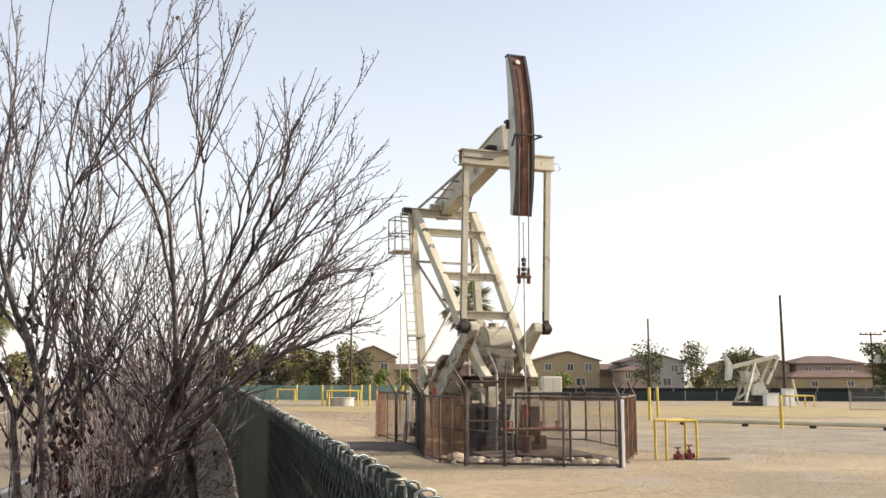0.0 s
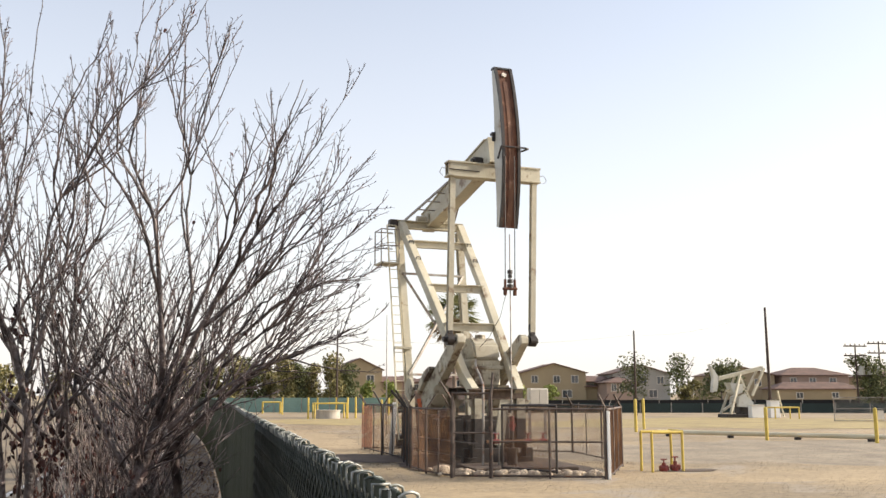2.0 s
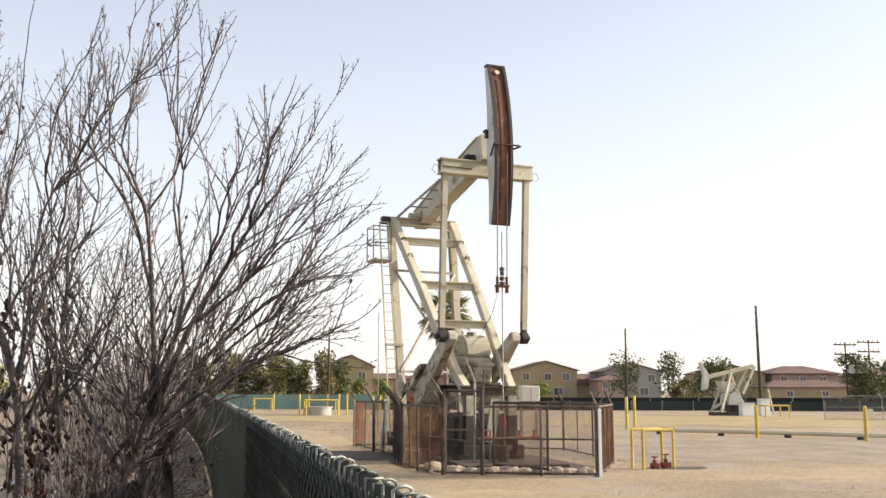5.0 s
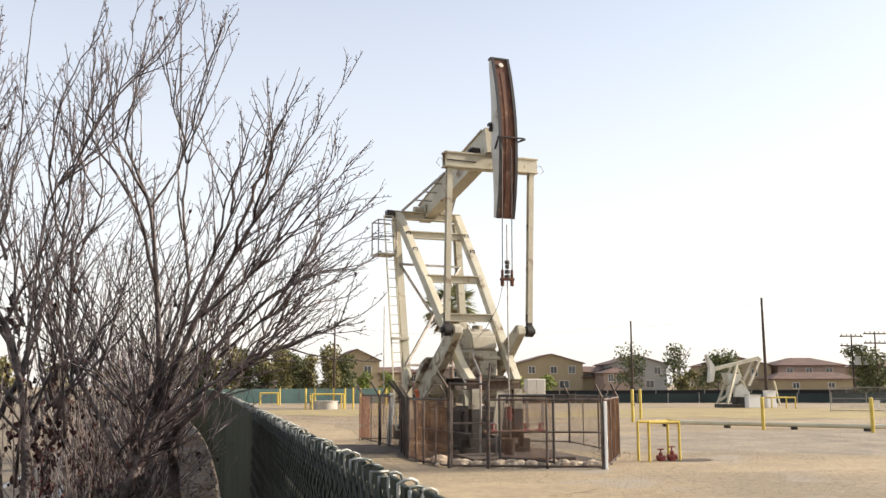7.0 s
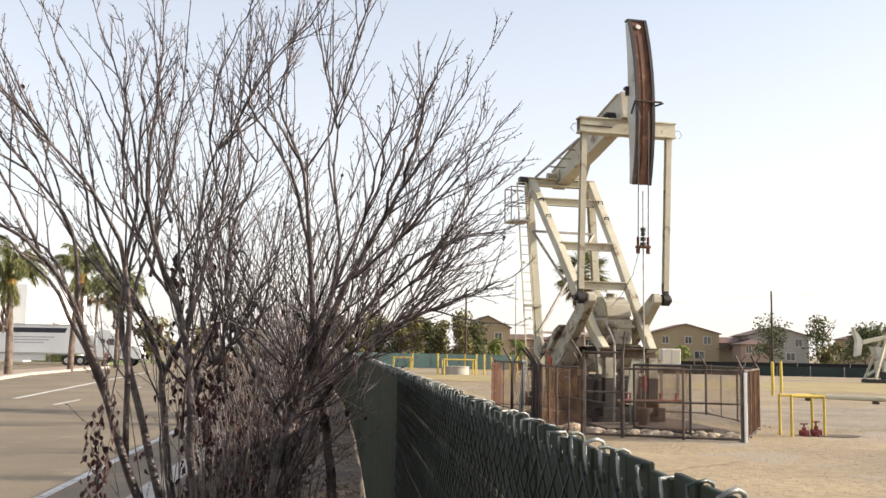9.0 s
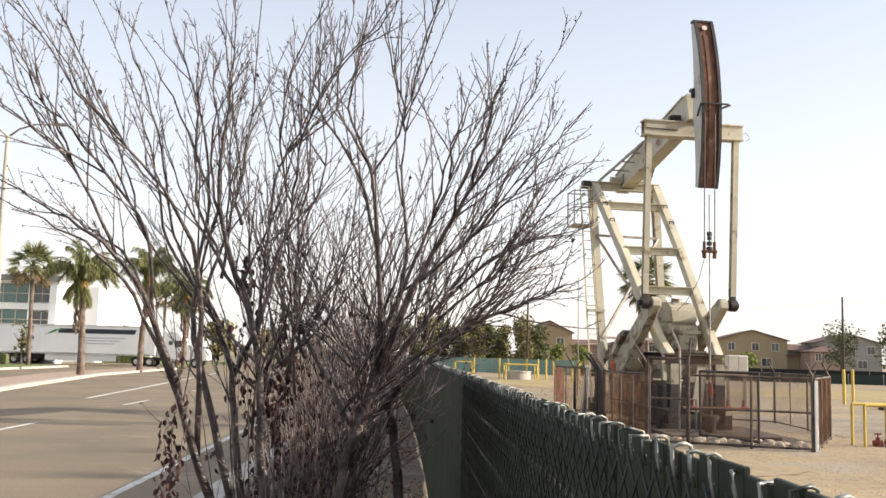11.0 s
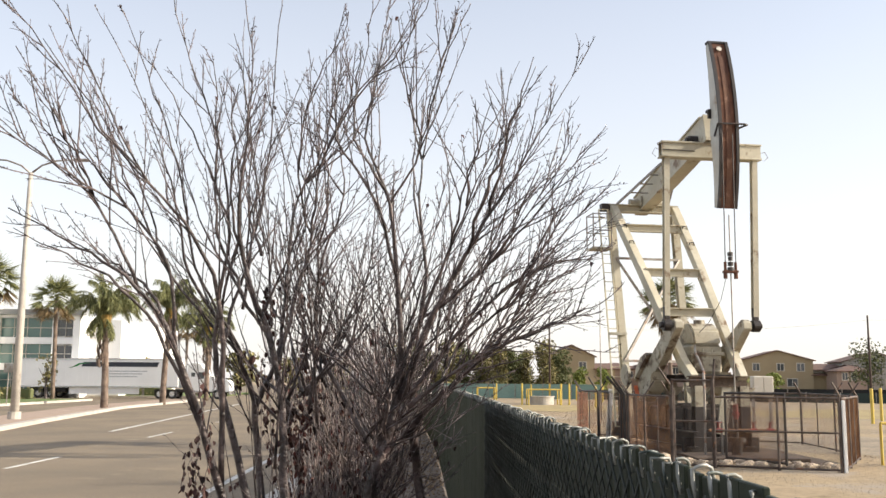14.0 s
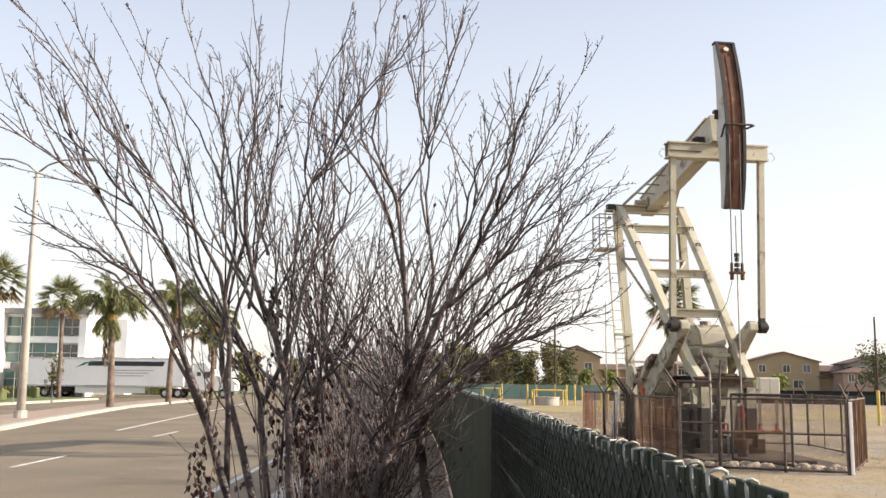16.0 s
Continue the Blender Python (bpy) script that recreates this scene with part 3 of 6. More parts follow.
# service stair up the beam, cage platform and ladder
for p, q in (((-1.0, 6.0, 7.72), (-0.28, 3.9, 8.62)), ((0.75, 6.0, 7.72), (0.30, 3.9, 8.62))):
    bm = B()
    bar(bm, p, q, 0.05, 0.07)
    part("access_rail", bm, PIPE_GREY, pump, "thin grey access rail")
for k in (0.3, 0.52, 0.74):
    bm = B()
    rod(bm, Vector((-1.0, 6.0, 7.72)).lerp(Vector((-0.28, 3.9, 8.62)), k), Vector((0.75, 6.0, 7.72)).lerp(Vector((0.30, 3.9, 8.62)), k), 0.025, 6)
    part("access_rung", bm, PIPE_GREY, pump)
bm = B()
box(bm, -1.95, -1.28, 5.6, 6.35, 6.18, 6.24, 0.005)
part("platform_floor", bm, CREAM, pump, "cream platform floor")
for x, y in ((-1.93, 5.62), (-1.93, 6.33), (-1.32, 5.62)):
    bm = B()
    rod(bm, (x, y, 6.22), (x, y, 7.34), 0.022, 6)
    part("guard_post", bm, PIPE_GREY, pump, "thin grey guard post")
for z in (6.78, 7.32):
    bm = B()
    for p, q in (((-1.93, 5.62, z), (-1.93, 6.33, z)), ((-1.93, 5.62, z), (-1.32, 5.62, z)), ((-1.93, 6.33, z), (-1.32, 6.33, z))):
        rod(bm, p, q, 0.02, 6)
    part("guard_rail", bm, PIPE_GREY, pump, "thin grey guard rail")
lx0, lx1 = (-1.50, 5.85, 7.5), (-1.38, 4.85, 0.6)
ladder_pts = [Vector(lx0).lerp(Vector(lx1), i / 23) for i in range(24)]
for s in (-0.17, 0.13):
    bm = B()
    bar(bm, Vector(lx0) + Vector((s, 0, 0)), Vector(lx1) + Vector((s, 0, 0)), 0.035, 0.05)
    part("ladder_rail", bm, PALE_YELLOW, pump, "faded yellow ladder rail")
for c in ladder_pts:
    bm = B()
    rod(bm, c + Vector((-0.17, 0, 0)), c + Vector((0.13, 0, 0)), 0.013, 5)
    part("ladder_rung", bm, PALE_YELLOW, pump)
for z in (3.4, 1.6):
    bm = B()
    box(bm, -1.6, -1.05, 5.1, 5.25, z, z + 0.08)
    part("ladder_bracket", bm, CREAM, pump)
# base: skid, pedestal, drive
for u in (-0.75, 0.85):
    bm = B()
    ibeam(bm, (u, 0.8, 0.45), (u, 7.6, 0.45), 0.3, 0.42, 0.03)
    part("skid_beam", bm, OILY, pump, "dark oily base skid beam")
bm = B()
ibeam(bm, (-0.55, 1.55, 1.98), (1.12, 1.55, 1.98), 0.32, 0.30, 0.035)
part("pedestal_beam", bm, OIL_SHADE_SOIL, pump, "brown oil-stained pedestal cross beam")
for v in (1.8, 2.6, 3.4):
    bm = B()
    ibeam(bm, (-0.5, v, 2.06), (1.08, v, 2.06), 0.2, 0.22, 0.03)
    part("deck_beam", bm, OILY, pump, "dark oily deck beam")
for u, v in ((-0.33, 1.5), (0.97, 1.5), (-0.33, 3.4), (0.97, 3.4)):
    bm = B()
    ibeam(bm, (u, v, 0.4), (u, v, 1.30), 0.28, 0.30, 0.03, (0, 1, 0))
    foot = part("pedestal_leg", bm, OILY, pump, "oil-blackened pedestal leg")
    bm = B()
    ibeam(bm, (u, v, 1.30), (u, v, 1.86 if v < 2 else 1.95), 0.26, 0.28, 0.03, (0, 1, 0))
    part("leg_top", bm, DIRTY_CREAM, foot, "grimy cream leg top")
    for w in (-1, 1):
        bm = B()
        prism(bm, [(0, 0), (0.26 * w, 0), (0, -0.3)], (1, 0, 0), (0, 0, 1), (0, 1, 0), (u + 0.13 * w, v, 1.82), 0.02)
        part("gusset", bm, DIRTY_CREAM, foot)
bm = B()
bar(bm, (0.50, 1.45, 1.84), (0.30, 1.45, 0.55), 0.30, 0.05, 0.01)
part("pedestal_strut", bm, DIRTY_CREAM, pump, "stained cream slanting plate under the deck")
bm = B()
bar(bm, (-0.33, 1.62, 1.2), (0.97, 1.62, 0.55), 0.10, 0.10)
bar(bm, (-0.33, 1.62, 0.62), (0.97, 1.62, 0.62), 0.10, 0.14)
part("pedestal_tie", bm, OILY, pump, "oil-black cross tie")
bm = B()
pts = [Vector((-0.72, 0.2, 0.1)), Vector((-0.70, 0.2, 1.2)), Vector((-0.68, 0.25, 1.95)), Vector((-0.62, 0.4, 2.25)), Vector((-0.50, 0.9, 2.5)), Vector((-0.36, 1.5, 2.75)), Vector((-0.2, 1.9, 2.95))]
for p, q in zip(pts, pts[1:]):
    rod(bm, p, q, 0.032, 8)
part("vent_pipe", bm, PIPE_GREY, pump, "pale bent pipe rising past the deck")
bm = B()
box(bm, -0.42, 0.98, 2.1, 5.2, 0.3, 1.25, 0.05)
for k in range(4):
    box(bm, -0.50, 1.06, 2.2 + 0.9 * k, 2.3 + 0.9 * k, 0.3, 1.32)
part("base_casting", bm, OILY, pump, "oil-black ribbed base casting")
bm = B()
box(bm, -0.95, 1.15, 1.0, 1.2, 0.12, 0.50, 0.01)
part("front_skirt", bm, OILY, pump, "oil-black front skirt")
bm = B()
rod(bm, (-1.36, 4.5, 2.15), (-1.28, 4.5, 2.15), 0.34, 24)
part("belt_guard", bm, DIRTY_CREAM, pump, "white round belt guard")
bm = B()
box(bm, -0.75, 0.75, 5.6, 6.8, 0.62, 1.5, 0.06)
part("motor_housing", bm, OILY, pump, "dark motor under the deck")
# bridle and polished rod
clamp_z = 4.85
yb, zb = arc_point(A0, RAD + 0.03)
for u in (-0.10, 0.19):
    bm = B()
    rod(bm, (u, -0.075, HEAD_Z), (u, 0.0, clamp_z + 0.1), 0.014, 6)
    part("bridle_cable", bm, DARK_PIPE, pump, "taut steel bridle cable")
bm = B()
rod(bm, (0.045, 0.0, 6.35), (0.045, 0.0, 0.9), 0.019, 8)
part("polished_rod", bm, PIPE_GREY, pump, "slim bright polished rod")
bm = B()
box(bm, -0.15, 0.24, -0.07, 0.09, clamp_z - 0.05, clamp_z + 0.02, 0.01)
for u in (-0.1, 0.19):
    rod(bm, (u, 0.01, clamp_z - 0.02), (u, 0.01, clamp_z + 0.24), 0.04, 8)
    rod(bm, (u, 0.01, clamp_z - 0.2), (u, 0.01, clamp_z - 0.05), 0.055, 8)
part("carrier_bar", bm, RUST, pump, "dark red rusty carrier bar")
bm = B()
for z, r in ((0.0, 0.085), (0.14, 0.075), (0.28, 0.06), (0.40, 0.07)):
    rod(bm, (0.045, 0, clamp_z + z), (0.045, 0, clamp_z + z + 0.1), r, 10)
part("rod_clamp", bm, DARK_PIPE, pump, "black rod clamp")
bm = B()
pts = [Vector((-0.05, 0.05, clamp_z - 0.1)), Vector((-0.12, 0.3, 4.1)), Vector((-0.25, 0.8, 3.55)), Vector((-0.35, 1.2, 3.3))]
for p, q in zip(pts, pts[1:]):
    rod(bm, p, q, 0.008, 5)
part("slack_wire", bm, DARK_PIPE, pump, "slack thin wire")

# wellhead
wellhead = thing("wellhead", WELL, "rusty wellhead with red valves and flow pipes", "wellhead")
bm = B()
rod(bm, (0.045, 0, 0.0), (0.045, 0, 0.45), 0.14, 14)
rod(bm, (0.045, 0, 0.45), (0.045, 0, 0.56), 0.22, 16)
part("casing_head", bm, OILY, wellhead, "dark casing head")
bm = B()
rod(bm, (0.045, 0, 0.56), (0.045, 0, 1.05), 0.055, 10)
part("tubing", bm, OILY, wellhead)
bm = B()
rod(bm, (0.045, 0, 1.02), (0.045, 0, 1.40), 0.062, 12)
rod(bm, (0.045, 0, 1.12), (0.045, 0, 1.19), 0.095, 12)
part("stuffing_box", bm, RED_VALVE, wellhead, "bright red stuffing box")
bm = B()
rod(bm, (-0.7, -0.02, 0.74), (1.15, -0.02, 0.74), 0.04, 8)
part("flow_pipe", bm, RUST_PALE, wellhead, "horizontal flow pipe")
for u in (-0.45, 0.5, 0.95):
    bm = B()
    rod(bm, (u - 0.09, -0.02, 0.74), (u + 0.09, -0.02, 0.74), 0.06, 10)
    rod(bm, (u, -0.02, 0.74), (u, -0.02, 0.94), 0.03, 6)
    rod(bm, (u, -0.02, 0.93), (u, -0.02, 0.95), 0.09, 12)
    part("valve", bm, RED_VALVE, wellhead, "red gate valve with handwheel")
bm = B()
for u in (-0.55, -0.3):
    rod(bm, (u, 0.1, 0.0), (u, 0.1, 0.95), 0.03, 8)
rod(bm, (-0.55, 0.1, 0.95), (-0.3, 0.1, 0.95), 0.03, 8)
part("riser_pipe", bm, PIPE_GREY, wellhead, "grey riser loop")


# ---- fence round the pump ----
def bent_arm(bm, x, y, z, dx, dy):
    bar(bm, (x, y, z), (x + dx, y + dy, z + 0.36), 0.03, 0.03)


def wire_panel(p, q, z0, z1, pitch, r, mat, parent, name="wire_mesh", label=""):
    """Diamond wire fabric between two posts: crossing straight wires."""
    tb = Tubes()
    p, q = Vector((*p, 0)), Vector((*q, 0))
    length, h = (q - p).length, z1 - z0
    d = (q - p) / length
    for s in (1, -1):
        a = -h
        while a < length:
            lo, hi = a, a + h
            c0, c1 = max(lo, 0), min(hi, length)
            if c1 - c0 > 0.02:
                za, zb = (z0 + (c0 - lo), z0 + (c1 - lo)) if s > 0 else (z1 - (c0 - lo), z1 - (c1 - lo))
                tb.add([p + d * c0 + Vector((0, 0, za)), p + d * c1 + Vector((0, 0, zb))], r, r, 3)
            a += pitch
    return mesh_part(name, tb.v, tb.f, mat, parent, label)


def panel_fence(name, pts, height, label, wires, post_mat, arms=True, mid=False):
    ob = thing(name, pose(0, 0, 0), label, "fence", "fence round the pump")
    for i, (p, q) in enumerate(zip(pts, pts[1:])):
        mat, pitch, r = wires
        wire_panel(p, q, 0.04, height - 0.03, pitch, r, mat, ob)
        bm = B()
        rod(bm, (*p, height), (*q, height), 0.026, 8)
        part("top_rail", bm, post_mat, ob)
        bm = B()
        rod(bm, (*p, 0.06), (*q, 0.06), 0.022, 6)
        part("bottom_rail", bm, post_mat, ob)
        for f in () if mid else (0.5,):
            bm = B()
            e = (p[0] + (q[0] - p[0]) * f, p[1] + (q[1] - p[1]) * f)
            rod(bm, (*e, 0.0), (*e, height), 0.018, 6)
            part("stay", bm, post_mat, ob, "thin upright stay")
        if mid:
            bm = B()
            rod(bm, (*p, height * 0.53), (*q, height * 0.53), 0.022, 6)
            part("middle_rail", bm, post_mat, ob)
    for i, p in enumerate(pts):
        bm = B()
        rod(bm, (*p, -0.05), (*p, height + 0.04), 0.03, 8)
        if arms:
            bent_arm(bm, p[0], p[1], height, 0.22 if i % 2 else -0.24, -0.12)
        part("post", bm, post_mat, ob)
    return ob


PF_H = 1.62
GREYW, RUSTW = (WIRE_RUST, 0.075, 0.0020), (WIRE_RUST, 0.055, 0.0030)
panel_fence("gate_panel", [(5.64, 22.23), (6.50, 21.95)], PF_H + 0.38, "tall chain-link walk gate in a rusty pipe frame", (WIRE_DULL, 0.07, 0.0018), FENCE_PIPE, False, True)
panel_fence("chain_link_fence", [(6.54, 21.94), (7.82, 21.42), (9.02, 20.93)], PF_H, "weathered chain-link fence in front of the wellhead", (WIRE_DULL, 0.075, 0.0018), FENCE_PIPE, False, True)
panel_fence("rusty_fence", [(9.08, 20.94), (9.75, 22.1), (11.05, 24.5)], PF_H, "rust-brown chain-link side fence with a white post", RUSTW, FENCE_PIPE, True)
panel_fence("rusty_fence", [(5.62, 22.28), (5.30, 23.6), (5.25, 25.2)], PF_H, "rust-brown dense mesh fence with bent wire arms", RUSTW, FENCE_PIPE, True)
panel_fence("chain_link_fence", [(5.23, 25.3), (5.5, 27.1), (5.75, 29.0), (5.6, 31.6), (5.45, 34.6)], PF_H, "dark chain-link fence with leaning barbed wire arms", GREYW, DARK_PIPE, True)
panel_fence("chain_link_fence", [(11.05, 24.55), (11.6, 27.2), (11.9, 30.4)], PF_H, "weathered chain-link fence behind the pump", GREYW, FENCE_PIPE, True)
panel_fence("chain_link_fence", [(11.9, 30.45), (9.0, 32.2), (5.5, 34.65)], PF_H, "rusty chain-link back fence with barbed wire arms", (WIRE_RUST, 0.085, 0.003), FENCE_PIPE, True)
white_post = thing("white_post", pose(9.1, 20.9, 0), "white painted gate post beside the rusty fence", "post")
bm = B()
box(bm, -0.035, 0.035, -0.03, 0.03, 0, PF_H - 0.04, 0.008)
part("board", bm, PLASTER_WHITE, white_post)
gate = thing("hanging_gate", pose(8.02, 21.5, 0, 0, 0, 30), "open rust-brown mesh gate swung inward", "gate")
for p, q in (((0, 0, 0.1), (0, 0, 1.72)), ((0.15, 1.9, 0.1), (0.15, 1.9, 1.72)), ((0, 0, 1.7), (0.15, 1.9, 1.7)), ((0, 0, 0.15), (0.15, 1.9, 0.15))):
    bm = B()
    rod(bm, p, q, 0.03, 8)
    part("gate_frame", bm, DARK_PIPE, gate)
wire_panel((0, 0), (0.15, 1.9), 0.15, 1.68, 0.055, 0.0040, WIRE_RUST, gate)
for (x, y, h, dx) in ((6.52, 21.9, 2.5, 0.05), (5.75, 22.5, 2.3, -0.35), (5.3, 26.0, 2.1, -0.35), (5.42, 26.5, 2.05, -0.35), (5.5, 27.5, 2.1, -0.4), (5.62, 28.0, 2.1, -0.4), (5.75, 28.6, 2.05, -0.4), (5.45, 31.0, 2.1, -0.3), (6.2, 30.2, 2.4, -0.1)):
    p = thing("bent_pipe", pose(x, y, 0), "bent grey pipe standing at the fence", "pipe")
    bm = B()
    rod(bm, (0, 0, -0.05), (0, 0, h * 0.78), 0.03, 8)
    rod(bm, (0, 0, h * 0.77), (dx, 0, h), 0.028, 8)
    part("tube", bm, DARK_PIPE if y > 25 else FENCE_PIPE, p)
netting = thing("safety_netting", pose(5.5, 34.45, 0, 0, 0, 12), "faded reddish safety netting tied to the fence corner", "netting")
bm = B()
for k in range(7):
    box(bm, -0.2 + k * 0.06, -0.155 + k * 0.06, -0.01 * (k % 3), 0.006 - 0.01 * (k % 3), 0.05 + 0.04 * (k % 2), 1.62 - 0.05 * (k % 3))
for k in range(12):
    box(bm, -0.2, 0.2, -0.026, -0.021, 0.12 + 0.125 * k, 0.155 + 0.125 * k)
part("mesh_sheet", bm, NETTING, netting)
board = thing("white_board", pose(5.82, 31.3, 0, 0, 4, 0), "narrow weathered white board leaning on the fence", "board")
part("plank", box(B(), -0.08, 0.08, -0.015, 0.015, -0.02, 1.72, 0.006), PLASTER_WHITE, board)
cellar = tagged(part("cellar_slab", box(B(), 6.5, 9.3, 23.3, 27.5, -0.1, 0.12, 0.02), OIL_SHADE_SOIL, None), "oil-stained timber and concrete cellar surround", "slab")


# ---- near fence: green slatted chain link ----
FENCE_TOP = 1.85
fence = thing("slatted_fence", pose(0, 0, 0), "chain-link fence filled with dark green privacy slats", "fence")
PITCH = 0.072
FENCE_X = 0.27


def fence_x(y):
    """The fence runs straight and then bends gently to the left."""
    return FENCE_X - (0.0 if y < 12 else 0.00075 * (y - 12) ** 2)


wires, ends = Tubes(), Tubes()
y, i = 0.25, 0
while y < 5.4:
    zs = [FENCE_TOP - 0.02 - 0.072 * k for k in range(17)]
    x = fence_x(y)
    zig = [Vector((x - 0.011 - (0.012 if k % 2 else 0.0), y + (PITCH * 0.52 if k % 2 else 0.0), z)) for k, z in enumerate(zs)]
    wires.add(zig, 0.0021, 0.0021, 4)
    zig = [Vector((x - 0.011 - (0.0 if k % 2 else 0.010), y + PITCH * (0.5 if k % 2 else 1.0), z)) for k, z in enumerate(zs)]
    wires.add(zig, 0.0021, 0.0021, 4)
    y += PITCH
    i += 1
y = 0.25
rnd = random.Random(5)
while y < 26:
    x = fence_x(y)
    lean, h = rnd.uniform(-0.022, 0.022), rnd.uniform(-0.004, 0.009)
    wire = rnd.uniform(0.0021, 0.0029)
    loop = [(-0.014, -0.014, -0.034), (-0.017, -0.010, -0.012), (-0.016, -0.004, h * 0.4), (-0.009, 0.003, h), (0.001, 0.010, h * 1.1), (0.010, 0.017, h * 0.6), (0.014, 0.022, -0.008), (0.013, 0.026, -0.022)]
    ends.add([Vector((x + px_, y + py_ + lean * (1 if k > 2 else 0), FENCE_TOP + pz_)) for k, (px_, py_, pz_) in enumerate(loop)], wire, wire, 6 if y < 6 else 4)
    y += PITCH
tagged(mesh_part("diamond_wire", wires.v, wires.f, GREEN_WIRE, fence, "green coated chain-link wire", True), kind="stuff")
tagged(mesh_part("wire_edge", ends.v, ends.f, KNUCKLE, fence, "worn pale knuckled wire ends", True), kind="stuff")
for y in (3.1, 6.1, 9.1, 12.1, 15.1, 18.1, 21.1, 24.1, 27.1, 30.1, 33.1, 36.1):
    bm = B()
    rod(bm, (fence_x(y) + 0.05, y, -0.05), (fence_x(y) + 0.05, y, FENCE_TOP - 0.03), 0.03, 10)
    part("post", bm, GREEN_WIRE, fence)


# ---- stones, oil-soaked ground round the cellar, a shadow laid as a ground patch ----
def stone_mesh(seed):
    bm = B()
    bmesh.ops.create_icosphere(bm, subdivisions=1, radius=1)
    r = random.Random(seed)
    for v in bm.verts:
        v.co *= r.uniform(0.8, 1.15)
    me = bpy.data.meshes.new("stone")
    bm.to_mesh(me)
    bm.free()
    for p in me.polygons:
        p.use_smooth = True
    return me


STONE_ONE = material("pale_stone", (0.60, 0.49, 0.36), (0.45, 0.35, 0.25), 3.0, 14.0, 0.9, bump=0.4, vary=0.35)
stone_set = [stone_mesh(k) for k in range(5)]
for me in stone_set:
    me.materials.append(STONE_ONE)
border = thing("stone_border", pose(0, 0, 0), "loose row of pale river stones inside the fence", "stones")
rs = random.Random(14)
for k in range(95):
    f = rs.random()
    x, y = 5.95 + 3.15 * f, 22.55 - 1.18 * f + rs.uniform(0.0, 0.55)
    s = rs.uniform(0.06, 0.16)
    shared("stone", rs.choice(stone_set), border, Matrix.LocRotScale((x, y, s * 0.45), Euler((rs.uniform(-0.3, 0.3), rs.uniform(-0.3, 0.3), rs.uniform(0, 6.28))), (s * 1.25, s, s * 0.75)))
for k in range(16):
    x, y = 5.55 + rs.uniform(-0.1, 0.55), 22.7 + rs.uniform(0, 1.6)
    s = rs.uniform(0.08, 0.2)
    shared("stone", rs.choice(stone_set), border, Matrix.LocRotScale((x, y, s * 0.45), Euler((0, 0, rs.uniform(0, 6.28))), (s * 1.25, s, s * 0.75)))


def ground_patch(name, cx, cy, rx, ry, z, mat, label, seed):
    """Flat uneven-edged patch lying on the field."""
    bm = B()
    ring = []
    for k in range(48):
        a = 2 * math.pi * k / 48
        w = 1 + 0.32 * noise.noise((math.cos(a) * 1.7 + seed, math.sin(a) * 1.7, seed)) + 0.12 * noise.noise((math.cos(a) * 6, math.sin(a) * 6 + seed, 2))
        ring.append(bm.verts.new((cx + math.cos(a) * rx * w, cy + math.sin(a) * ry * w, z)))
    bm.faces.new(ring)
    return tagged(part(name, bm, mat), label, "ground", kind="structure")


ground_patch("stain_and_shade", 7.6, 26.6, 2.3, 4.6, 0.016, OIL_SHADE_SOIL, "dark oil-soaked ground under the pump", 1.5)
# pump's shadow on the ground left of the fence, painted as dark soil
ground_patch("stain_and_shade", 4.7, 29.6, 1.5, 2.0, 0.016, OIL_SHADE_SOIL, "dark soil patch standing in for the pump's shadow beside the fence", 2.5)
ground_patch("stain_and_shade", 12.2, 22.8, 0.9, 0.35, 0.016, OIL_SHADE_SOIL, "dark reddish stain beside the valves", 3.5)
ground_patch("gravel_area", 20.5, 29.5, 9.5, 6.5, 0.004, GRAVEL, "grey gravelled part of the field", 4.5)
ground_patch("dirt_patch", 15.5, 20.5, 4.2, 1.3, 0.003, PALE_DIRT, "pale dusty bare dirt", 5.5)
ground_patch("dirt_patch", 4.2, 17.5, 3.0, 1.6, 0.008, PALE_DIRT, "pale golden bare dirt", 6.5)
ground_patch("dirt_patch", 3.6, 42.0, 2.6, 11.0, 0.008, PALE_DIRT, "pale golden bare dirt", 7.5)
ground_patch("grass_area", 36.0, 60.0, 15.0, 12.0, 0.012, DRY_GRASS, "thin dry straw-coloured grass", 8.5)
ground_patch("grass_area", 11.0, 70.0, 6.0, 8.0, 0.012, DRY_GRASS, "thin dry straw-coloured grass", 9.5)
yard = panel_fence("yard_fence", [(43.5, 60.0), (46.5, 57.6), (49.5, 55.2), (52.5, 52.8), (55.5, 50.4)], 1.7, "grey chain-link yard fence with barbed arms", (WIRE_GREY, 0.14, 0.006), PIPE_GREY, True, True)
sign_board = thing("notice_board", pose(26.25, 33.3, 0), "small white notice on the yellow bollard", "sign")
part("plate", box(B(), -0.14, 0.14, -0.12, -0.10, 0.95, 1.3, 0.004), TRIM_WHITE, sign_board)
lean_pipe = thing("leaning_pipe", pose(48.6, 74.0, 0), "leaning pale yellow pipe stub", "pipe")
bm = B()
rod(bm, (0, 0, -0.05), (-0.5, 0, 2.2), 0.07, 8)
part("tube", bm, PALE_YELLOW, lean_pipe)


